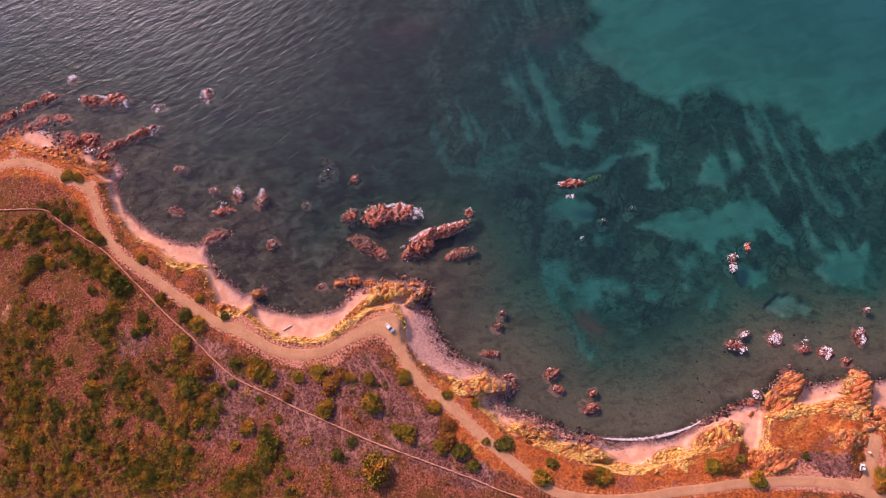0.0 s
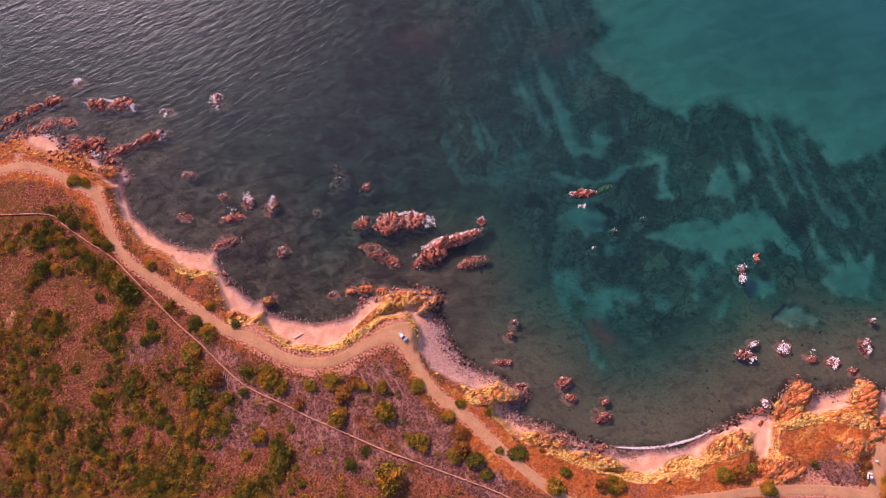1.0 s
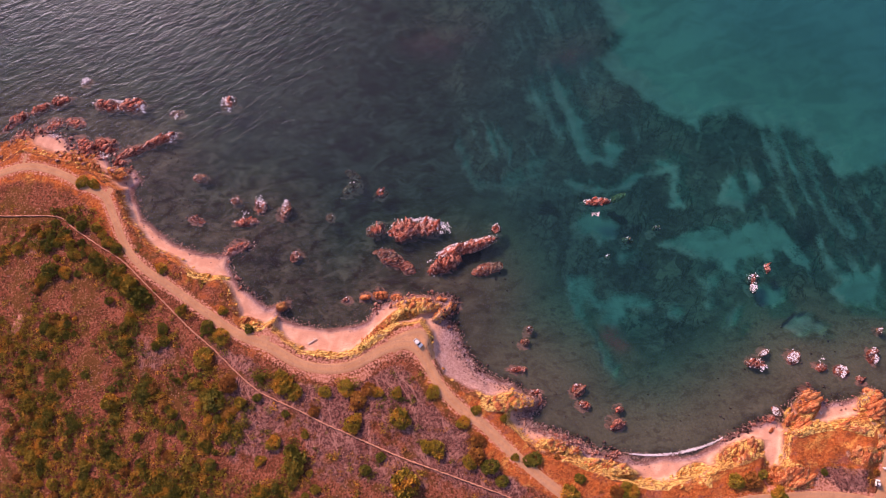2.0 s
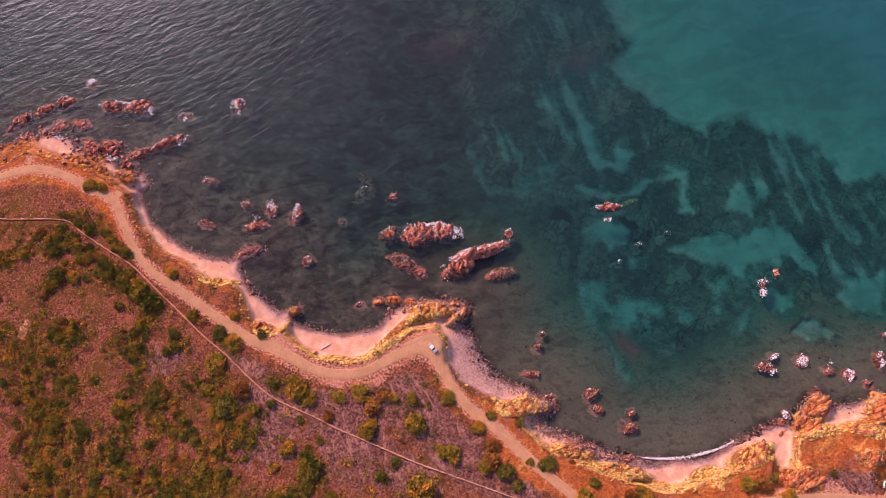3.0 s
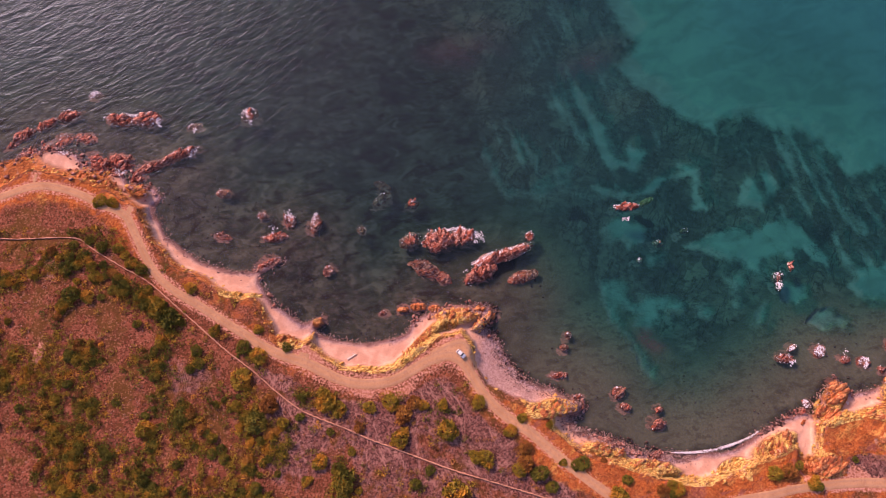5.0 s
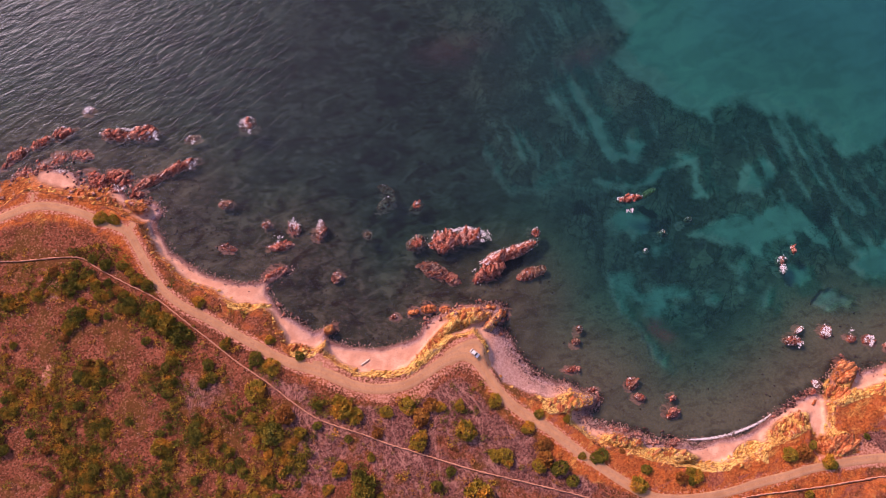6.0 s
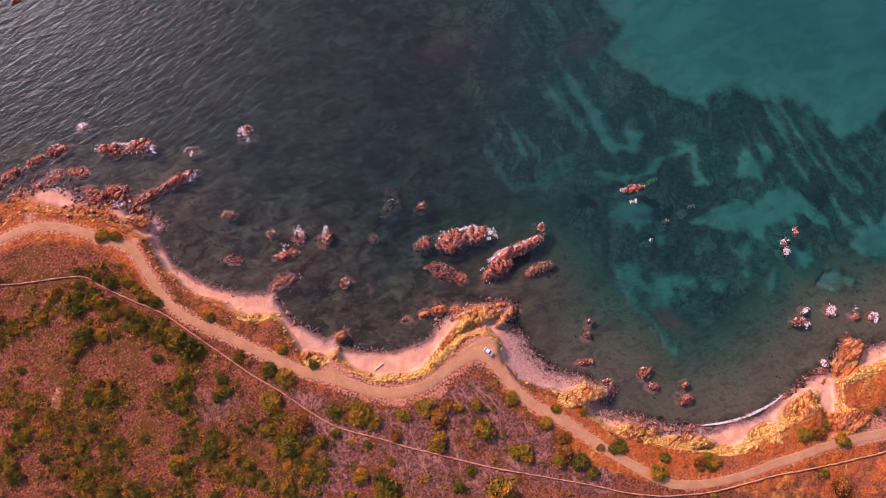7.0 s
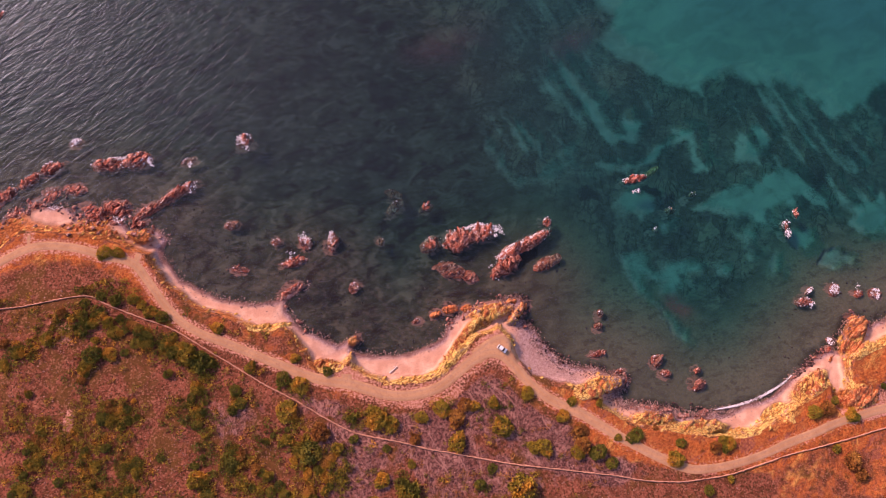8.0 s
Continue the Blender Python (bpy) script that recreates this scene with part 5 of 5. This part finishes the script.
def scatter(name, templates, xy, z, size, material, seed, label, category, squash=(0.6, 1.0), tilt=0.3, grain=None, slab=1.0):
    rng = np.random.default_rng(seed)
    pieces = []
    for (x, y), h, s in zip(xy, z, size):
        co, tri = templates[rng.integers(len(templates))]
        m = np.array(Euler((rng.normal(0, tilt), rng.normal(0, tilt), rng.uniform(0, 6.28) if grain is None else rng.normal(grain, 0.35))).to_matrix())
        c = (co * np.array([s * slab, s * rng.uniform(0.6, 1.0), s * rng.uniform(*squash)])) @ m.T
        pieces.append((c + np.array([x, y, h]), tri))
    me = mesh_of(name, *joined(pieces), material)
    return tagged(new(name, me), label, category, kind="stuff")


def along(line, low, high, n, rng, spread):
    c = curve([p for p in line if abs(p[0]) < 190], 0.5)
    c = c[(c[:, 0] > low) & (c[:, 0] < high)]
    return c[rng.integers(0, len(c), n)] + rng.normal(0, spread, (n, 2))


rng = np.random.default_rng(12)
# ledges and broken blocks on the bluff
xy = np.vstack([along(BLUFF, -140, 142, 800, rng, 0.9) + np.array([0.3, 0.6]), along(BLUFF, 30, 128, 260, rng, 1.2),
                along(SHORE, -125, -86, 300, rng, 1.6), along(SHORE, -10, 12, 160, rng, 1.3) - np.array([0, 1.0]),
                along(SHORE, 20, 36, 90, rng, 0.8) - np.array([0, 1.5])])
zz, cov = ground_at(xy[:, 0], xy[:, 1])
ok = (cov["road_gap"] > 2.4) & (zz > 0.1) & (rng.random(len(xy)) < np.clip(cov["bluff"] * 1.2, 0, 1))
scatter("bluff_rocks", BLOCKS, xy[ok], zz[ok] - 0.05, rng.uniform(0.2, 0.75, ok.sum()) ** 1.5, M_BLUFF, 3,
        "broken ochre rock ledges along the low sea bluff", "rocks", (0.3, 0.65), 0.3, 0.45, 1.6)
# shingle and cobbles on the beaches
xy = np.vstack([along(SHORE, -135, 142, 2800, rng, 0.7), along(SHORE, 5, 34, 1500, rng, 1.2) - np.array([0.6, 0.4]), along(SHORE, 32, 66, 1500, rng, 0.9) - np.array([0, 0.5])])
zz, cov = ground_at(xy[:, 0], xy[:, 1])
ok = (zz > -0.35) & (cov["bluff_gap"] < 0)
scatter("beach_cobbles", BLOCKS, xy[ok], zz[ok], rng.uniform(0.10, 0.36, ok.sum()), M_SHORE, 4, "grey-red cobbles along the waterline", "cobbles", (0.5, 0.8), 0.2)
xy = np.vstack([along(SHORE, 8, 20, 60, rng, 0.7) + np.array([0.6, 0.4]), along(SHORE, 40, 60, 24, rng, 0.9) + np.array([0, 1.0]),
                along(SHORE, 86, 97, 60, rng, 0.5), along(SHORE, -125, -98, 24, rng, 1.5)])
zz, cov = ground_at(xy[:, 0], xy[:, 1])
scatter("wet_stones", BLOCKS, xy, np.maximum(zz, -0.25), rng.uniform(0.2, 0.7, len(xy)), M_WETROCK, 9, "dark wet stones at the water's edge", "stones", (0.5, 0.9), 0.3)
# boulders that can be counted
boulder_mesh = [mesh_of("boulder", *joined([(c * np.array([1.0, 0.8, 0.7]), t)]), M_PINK) for c, t in BLOCKS[:6]]
xy = np.vstack([along(SHORE, 36, 58, 60, rng, 0.7) - np.array([0, 0.4]), along(SHORE, 84, 98, 40, rng, 0.6), along(SHORE, -12, 12, 40, rng, 0.8),
                along(SHORE, -134, -88, 90, rng, 2.0) - np.array([0, 1.0]), along(SHORE, 100, 130, 30, rng, 0.9), along(SHORE, -66, -48, 24, rng, 0.7)])
zz = height(xy[:, 0], xy[:, 1])
for k, ((x, y), h) in enumerate(zip(xy, zz)):
    s = rng.uniform(0.35, 1.0) * (0.55 if x > 80 else 0.85)
    ob = new("boulder", boulder_mesh[k % 6])
    ob.matrix_basis = Matrix.LocRotScale((x, y, max(h, -0.3) + 0.2 * s), Euler((rng.normal(0, 0.3), rng.normal(0, 0.3), rng.uniform(0, 6.28))), (s * 1.2, s, s))
    tagged(ob, "angular red-brown boulder lying on the shore", "boulder", "boulders on the shore")


# ---------------------------------------------------------------- plants
def leaf_tuft(rng, centre, size, n):
    """A handful of small folded leaves round one point."""
    co, tri = [], []
    for _ in range(n):
        d = rng.normal(0, 1, 3)
        d[2] = abs(d[2]) * 0.8 + 0.1
        d /= np.linalg.norm(d)
        side = np.cross(d, rng.normal(0, 1, 3))
        side /= np.linalg.norm(side) + 1e-9
        b = len(co)
        p = centre + d * size * rng.uniform(0.0, 0.4)
        length, wide = size * rng.uniform(0.7, 1.2), size * rng.uniform(0.25, 0.45)
        co += [p, p + d * length * 0.5 + side * wide, p + d * length, p + d * length * 0.5 - side * wide]
        tri += [[b, b + 1, b + 2], [b, b + 2, b + 3]]
    return np.array(co), np.array(tri)


def crown(seed, clumps=230):
    """A lobed dome of leaf clumps, one metre in radius."""
    rng = np.random.default_rng(seed)
    lobes = rng.normal(0, 1, (7, 3))
    lobes[:, 2] = np.abs(lobes[:, 2])
    lobes /= np.linalg.norm(lobes, axis=1, keepdims=True)
    pieces = []
    for _ in range(clumps):
        d = rng.normal(0, 1, 3)
        d[2] = abs(d[2])
        d /= np.linalg.norm(d)
        bulge = 0.62 + 0.38 * np.max(np.clip((lobes @ d - 0.55) / 0.45, 0, 1)) + rng.normal(0, 0.05)
        p = d * bulge * rng.uniform(0.75, 1.0) * np.array([1, 1, 0.75]) + np.array([0, 0, 0.12])
        pieces.append(leaf_tuft(rng, p, rng.uniform(0.12, 0.22), 6))
    return joined(pieces)


def limbs(seed, n=6):
    rng = random.Random(seed)
    bm = bmesh.new()
    for _ in range(n):
        a, lean = rng.uniform(0, 6.28), rng.uniform(0.3, 0.9)
        d = Vector((math.cos(a) * lean, math.sin(a) * lean, 0.8)).normalized()
        m = Matrix.Translation(d * 0.3 - Vector((0, 0, 0.08))) @ d.to_track_quat("Z", "Y").to_matrix().to_4x4()
        bmesh.ops.create_cone(bm, cap_ends=True, segments=5, radius1=0.055, radius2=0.015, depth=0.75, matrix=m)
    return bm


SHRUBS_MIDDLE = [
    (-58.3, -0.9, 7.0), (-50.2, -8.1, 5.3), (-26.1, -13.9, 5.8), (-17.4, -7.6, 4.6), (-13.8, -11.0, 5.5), (-11.2, -7.4, 4.6), (-8.8, -8.6, 3.4), (-14.9, -16.9, 5.1),
    (-17.3, -18.5, 3.9), (-2.0, -15.0, 5.7), (-0.4, -32.2, 8.4), (7.9, -22.9, 5.0), (5.2, -22.0, 3.8), (19.0, -23.7, 5.0), (17.0, -25.5, 3.8), (6.1, -7.8, 3.9),
    (14.6, -15.5, 3.9), (18.3, -20.1, 4.1), (-36.7, -22.8, 4.5), (-35.3, -6.7, 6.2), (-32.1, -9.3, 4.6),
]
SHRUBS_HILL = [
    (-29.8, -27.2, 5.6), (-30.3, -30.5, 4.4), (-82.3, 18.7, 6.0), (-79.1, 16.0, 6.6), (-75.5, 17.7, 5.0), (-83.0, -13.7, 5.0), (-73.9, -9.9, 4.7), (-53.9, -12.3, 6.2),
    (-72.3, 2.1, 2.9), (-51.6, -22.6, 2.4), (-47.6, -25.7, 1.8), (-39.8, -27.6, 3.0), (-28.1, -20.3, 2.4), (-34.0, -15.1, 2.1), (-11.1, -28.8, 3.2), (-7.1, -25.4, 2.7),
    (-3.4, -8.4, 3.0), (-60.0, 5.3, 6.4), (-54.3, 5.1, 4.8), (-66.5, 12.3, 4.2), (-42.2, -11.1, 3.4), (-23.5, -9.0, 3.7),
]
SHRUBS_ROADSIDE = [
    (-101.6, 49.8, 3.9), (-98.0, 49.2, 3.2), (-74.2, 24.3, 3.3), (-58.6, 7.7, 4.2), (-54.6, 12.6, 2.9), (-46.6, 7.7, 2.6), (-103.2, 38.1, 3.1), (-99.5, 36.4, 3.8),
    (-95.0, 35.7, 3.4), (-91.0, 31.5, 3.8), (-88.2, 29.9, 4.1), (-85.6, 24.0, 4.0), (-87.9, 22.3, 3.7), (-92.4, 23.9, 4.0), (-94.6, 27.2, 3.4), (-106.6, 22.7, 5.1),
    (-102.2, 22.0, 4.1), (-108.8, 30.3, 4.5), (-93.1, 34.0, 2.7), (18.1, -12.1, 2.7), (25.7, -14.1, 2.1), (28.8, -24.0, 2.3), (32.5, -24.6, 3.2),
]
SHRUBS_EAST = [
    (59.4, -31.3, 3.7), (58.0, -30.3, 2.8), (93.3, -25.8, 2.8), (91.0, -27.3, 2.5), (108.9, -24.5, 2.0), (97.2, -29.4, 2.5), (126.4, -28.6, 4.6), (125.4, -31.3, 3.2),
    (122.1, -24.2, 1.9), (97.3, -29.5, 2.5), (97.8, -31.3, 3.0), (55.1, -31.2, 3.7), (58.1, -32.5, 2.8), (43.4, -32.3, 4.6), (39.9, -23.8, 2.2), (89.7, -27.6, 4.8),
    (86.4, -27.5, 4.1), (96.6, -30.4, 3.5), (93.3, -42.9, 5.6), (94.8, -46.2, 4.0), (22.3, -26.5, 5.1), (25.5, -30.1, 3.6), (34.1, -24.2, 4.0), (46.0, -28.7, 3.1),
    (50.5, -42.2, 3.0), (57.4, -40.6, 2.7), (89.7, -38.4, 4.7),
]


def shrub_kind(name, seed, material):
    ob = new(name)
    me = mesh_of("crown", *crown(seed), material)
    c = new("crown", me)
    c.parent = ob
    part("trunk", limbs(seed), M_BARK, ob)
    return ob


KINDS = [("shrub", M_FOLIAGE, "rounded olive and rust coloured shrub"), ("shrub", M_DARKLEAF, "dense dark green shrub"),
         ("shrub", M_RUST, "rusty orange dry shrub"), ("shrub", M_FOLIAGE, "lobed olive green shrub"), ("shrub", M_DARKLEAF, "spreading dark green shrub")]
made = {}


def plant(x, y, diameter, kind, rng, where):
    name, material, words = KINDS[kind]
    z, gap = [float(v[0]) for v in (lambda h, c: (h, c["wall_gap"]))(*ground_at(x, y))]
    z, r = z - 0.05, min(diameter / 2, max(0.6, gap - 0.1))
    m = Matrix.LocRotScale((x, y, z), Euler((0, 0, rng.uniform(0, 6.28))), (r, r * rng.uniform(0.85, 1.1), r * rng.uniform(0.65, 0.9)))
    if kind not in made:
        made[kind] = shrub_kind(name, 60 + kind, material)
        made[kind].matrix_basis = m
        ob = made[kind]
    else:
        base = made[kind]
        keep = base.matrix_basis.copy()
        base.matrix_basis = Matrix.Identity(4)
        ob = copy_thing(base, m)
        ob.matrix_basis = m
        base.matrix_basis = keep
    tagged(ob, f"{words} {where}", "shrub", "shrubs on the hillside")


rng = np.random.default_rng(21)
for x, y, d in SHRUBS_MIDDLE:
    plant(x, y, d * 1.1, int(rng.choice([0, 0, 3, 2])), rng, "on dry brushland")
for x, y, d in SHRUBS_HILL:
    plant(x, y, d * 1.1, int(rng.choice([0, 1, 3, 4])), rng, "on the red hillside")
for x, y, d in SHRUBS_ROADSIDE:
    plant(x, y, d * 1.1, int(rng.choice([1, 0, 3])), rng, "near the dirt road")
for x, y, d in SHRUBS_EAST:
    plant(x, y, d * 1.1, int(rng.choice([0, 2, 4])), rng, "above the eastern cove")
# thickets on the hillside
count = 0
while count < 230:
    x, y = rng.uniform(-140, -20), rng.uniform(-48, 40)
    c = ground_at(np.array([x]), np.array([y]))[1]
    if c["road_gap"][0] > 4 and c["bluff_gap"][0] > 8 and c["wall_gap"][0] > 1.6 and rng.random() < c["thicket"][0] * (0.5 + 0.5 * float(fbm(np.array([x]), np.array([y]), 12, 2, 9)[0] > -0.1)):
        plant(x, y, rng.uniform(1.6, 4.2), int(rng.choice([0, 1, 4, 4, 2, 3])), rng, "in a thicket on the hillside")
        count += 1


def clump(rng, leaves):
    """A low cushion of leaves, one metre in radius."""
    pieces = []
    for _ in range(leaves):
        d = rng.normal(0, 1, 3)
        d[2] = abs(d[2])
        d /= np.linalg.norm(d)
        pieces.append(leaf_tuft(rng, d * rng.uniform(0.35, 0.85) * np.array([1, 1, 0.8]), rng.uniform(0.20, 0.34), 2))
    return joined(pieces)


def tufts(name, n, box, density, size, material, seed, label, leaves=5):
    rng = np.random.default_rng(seed)
    shapes = [clump(rng, leaves) for _ in range(8)]
    xy = np.column_stack([rng.uniform(box[0], box[1], n), rng.uniform(box[2], box[3], n)])
    z, cov = ground_at(xy[:, 0], xy[:, 1])
    ok = (cov["road_gap"] > 2.4) & (cov["bluff_gap"] > 0.2) & (cov["wall_gap"] > 1.2) & (rng.random(n) < density(xy, cov))
    xy, z = xy[ok], z[ok]
    scatter(name, shapes, xy, z, rng.uniform(size[0], size[1], len(xy)), material, seed + 1, label, "scrub", (0.6, 1.0), 0.1)


def patchy(p, size, seed):
    return fbm(p[:, 0], p[:, 1], size, 3, seed)


tufts("low_scrub", 28000, (-150, 20, -70, 42), lambda p, c: np.clip(0.02 + 0.9 * c["thicket"] * smooth(-0.28, 0.02, patchy(p, 8, 15)), 0, 1), (0.7, 1.9), M_FOLIAGE, 31, "low olive scrub covering the hillside", 24)
tufts("dark_scrub", 14000, (-150, 60, -70, 42), lambda p, c: np.clip((1.0 * c["thicket"] + 0.12 * c["brush"]) * smooth(-0.12, 0.12, patchy(p, 9, 19)), 0, 1), (0.7, 2.0), M_DARKLEAF, 33, "dark green low scrub on the hillside", 24)
tufts("rusty_scrub", 18000, (-150, 140, -70, 42), lambda p, c: np.clip((0.06 + 0.25 * c["thicket"] + 0.45 * c["brush"]) * smooth(0.0, 0.35, patchy(p, 7, 23)) * smooth(4, 9, c["bluff_gap"]), 0, 1), (0.5, 1.4), M_RUST, 39, "rusty low scrub on the hillside", 18)
tufts("dry_grass", 22000, (-145, 150, -60, 60), lambda p, c: np.clip(c["grass"] * 0.6, 0, 1), (0.18, 0.5), M_RUST, 35, "rusty dry grass above the sea bluff", 5)
tufts("dead_brushwood", 16000, (-100, 140, -60, 20), lambda p, c: np.clip(c["brush"] * 0.7, 0, 1), (0.25, 0.7), M_TWIG, 37, "grey-purple dead brushwood", 5)
# stones lying on the bare hillside, and on the bed of the shallows
rng = np.random.default_rng(41)
xy = np.column_stack([rng.uniform(-150, 60, 16000), rng.uniform(-70, 44, 16000)])
zz, cov = ground_at(xy[:, 0], xy[:, 1])
ok = (cov["bluff_gap"] > 4) & (cov["road_gap"] > 2.5) & (rng.random(len(xy)) < 0.55 * smooth(-0.1, 0.3, patchy(xy, 10, 29)) + 0.08)
scatter("hillside_stones", BLOCKS[:5], xy[ok], zz[ok], rng.uniform(0.09, 0.30, ok.sum()), M_STONE, 42, "pale pinkish stones strewn on red soil", "stones", (0.4, 0.7), 0.2)
xy = np.column_stack([rng.uniform(-130, 130, 30000), rng.uniform(-24, 70, 30000)])
zz, cov = ground_at(xy[:, 0], xy[:, 1])
ok = (zz < -0.3) & (zz > -2.6) & (rng.random(len(xy)) > 0.95 * cov["silt"]) & (rng.random(len(xy)) < 0.35 * smooth(-0.2, 0.4, patchy(xy, 9, 33)))
scatter("seabed_stones", BLOCKS[5:10], xy[ok], zz[ok], rng.uniform(0.12, 0.5, ok.sum()), M_BEDSTONE, 43, "dark stones on the bed of the shallows", "stones", (0.4, 0.7), 0.2)


# ---------------------------------------------------------------- vehicles and small things
def prism(profile, half, inset=0.0, top_z=0.0):
    """A closed solid from a side profile; points above top_z lean in by inset."""
    bm = bmesh.new()
    sides = []
    for s in (-1, 1):
        sides.append([bm.verts.new((x, s * (half - (inset if z > top_z else 0)), z)) for x, z in profile])
    bm.faces.new(sides[0])
    bm.faces.new(sides[1][::-1])
    n = len(profile)
    for k in range(n):
        bm.faces.new((sides[0][(k + 1) % n], sides[0][k], sides[1][k], sides[1][(k + 1) % n]))
    bmesh.ops.recalc_face_normals(bm, faces=bm.faces)
    bmesh.ops.bevel(bm, geom=bm.edges, offset=0.04, segments=2, affect="EDGES")
    return bm


def block(cx, cy, cz, sx, sy, sz, bevel=0.02):
    bm = bmesh.new()
    bmesh.ops.create_cube(bm, size=1, matrix=Matrix.Translation((cx, cy, cz)) @ Matrix.Diagonal((sx, sy, sz, 1)))
    if bevel:
        bmesh.ops.bevel(bm, geom=bm.edges, offset=bevel, segments=2, affect="EDGES")
    return bm


def disc(x, y, z, r, depth):
    bm = bmesh.new()
    bmesh.ops.create_cone(bm, cap_ends=True, segments=20, radius1=r, radius2=r, depth=depth,
                          matrix=Matrix.Translation((x, y, z)) @ Matrix.Rotation(radians(90), 4, "X"))
    bmesh.ops.bevel(bm, geom=bm.edges, offset=0.02, segments=1, affect="EDGES")
    return bm


def build_car(place, label, long=1.0, wide=1.0):
    car = new("car")
    k = long
    body = [(-2.1 * k, 0.32), (-2.15 * k, 0.62), (-2.05 * k, 0.92), (-1.2 * k, 0.98), (0.75 * k, 0.96), (1.75 * k, 0.84), (2.12 * k, 0.68), (2.15 * k, 0.34), (1.0 * k, 0.24), (-1.0 * k, 0.24)]
    part("body", prism(body, 0.88, 0.05, 0.7), M_PAINT, car)
    house = [(-1.85 * k, 0.93), (-1.45 * k, 1.40), (-0.1 * k, 1.43), (0.35 * k, 1.38), (1.05 * k, 0.93)]
    part("windows", prism(house, 0.80, 0.16, 1.0), M_GLASS, car, "dark tinted glass")
    roof = [(-1.42 * k, 1.40), (-1.35 * k, 1.45), (-0.1 * k, 1.48), (0.30 * k, 1.42), (0.36 * k, 1.38), (-0.1 * k, 1.41)]
    part("roof", prism(roof, 0.66), M_PAINT, car)
    for sy in (-1, 1):
        part("pillar", block(-0.55 * k, sy * 0.735, 1.17, 0.10, 0.05, 0.42, 0.01), M_PAINT, car)
        part("headlight", block(2.02 * k, sy * 0.62, 0.68, 0.18, 0.34, 0.14), M_LAMP, car)
        part("tail_light", block(-2.08 * k, sy * 0.68, 0.78, 0.12, 0.26, 0.2), M_TAIL, car)
        part("mirror", block(0.72 * k, sy * 0.95, 1.0, 0.14, 0.2, 0.13), M_PAINT, car)
        for sx in (-1.28, 1.32):
            w = part("wheel", disc(sx * k, sy * 0.78, 0.32, 0.32, 0.22), M_RUBBER, car)
            part("rim", disc(sx * k, sy * 0.84, 0.32, 0.20, 0.14), M_METAL, w)
    part("front_bumper", block(2.12 * k, 0, 0.42, 0.14, 1.55, 0.2), M_TRIM, car)
    part("rear_bumper", block(-2.12 * k, 0, 0.42, 0.14, 1.55, 0.2), M_TRIM, car)
    car.matrix_basis = place @ Matrix.Diagonal((0.73, 0.80 * wide, 0.92, 1))
    return tagged(car, label, "car", "parked cars")


PLACES = [
    (1.7, 5.3, 0.0, 0.0, -44), (121.7, -26.5, 0.0, 0.0, 77), (123.9, -22.9, 0.0, 0.0, 72), (-29.0, 4.9, 0.0, 0.0, 32),
    (111.0, -9.5, 0.0, 0.0, -63),
]
x, y, _, _, turn = PLACES[0]
build_car(pose(x, y, float(height(x, y)[0]) + 0.07, 0, 0, turn), "white hatchback parked on the dirt road bend", 0.90, 0.92)
x, y, _, _, turn = PLACES[1]
build_car(pose(x, y, float(height(x, y)[0]) + 0.07, 0, 0, turn), "tiny white microcar parked on the eastern dirt track", 0.54, 0.68)


def driftwood(x, y, turn, long, label):
    rng = random.Random(3)
    bm = bmesh.new()
    bmesh.ops.create_cone(bm, cap_ends=True, segments=10, radius1=0.24, radius2=0.13, depth=long,
                          matrix=Matrix.Rotation(radians(90), 4, "Y"))
    bmesh.ops.create_cone(bm, cap_ends=True, segments=7, radius1=0.09, radius2=0.03, depth=0.9,
                          matrix=Matrix.Translation((0.3 * long, 0.3, 0.1)) @ Euler((1.1, 0.4, 0.3)).to_matrix().to_4x4())
    for v in bm.verts:
        v.co += Vector((rng.gauss(0, 0.02), rng.gauss(0, 0.02), rng.gauss(0, 0.02)))
    me = bpy.data.meshes.new("driftwood_log")
    bm.to_mesh(me)
    bm.free()
    me.materials.append(M_DRIFT)
    ob = new("driftwood_log", me)
    ob.matrix_basis = pose(x, y, float(height(x, y)[0]) + 0.17, 0, 2, turn)
    tagged(ob, label, "driftwood")


driftwood(PLACES[3][0], PLACES[3][1], PLACES[3][4], 2.8, "bleached driftwood trunk lying on the pink beach")
driftwood(PLACES[4][0], PLACES[4][1], PLACES[4][4], 1.6, "small pale driftwood branch on the sand")


def marker(x, y, label):
    """A squat whitewashed stone marker with a cap."""
    post = new("marker_post")
    part("shaft", block(0, 0, 0.35, 0.34, 0.34, 0.8, 0.04), M_PAINT, post)
    part("cap", block(0, 0, 0.80, 0.46, 0.46, 0.12, 0.03), M_PAINT, post)
    post.matrix_basis = pose(x, y, float(height(x, y)[0]) - 0.02, 0, 0, 20)
    tagged(post, label, "marker")


marker(PLACES[2][0], PLACES[2][1], "small whitewashed marker post beside the track")
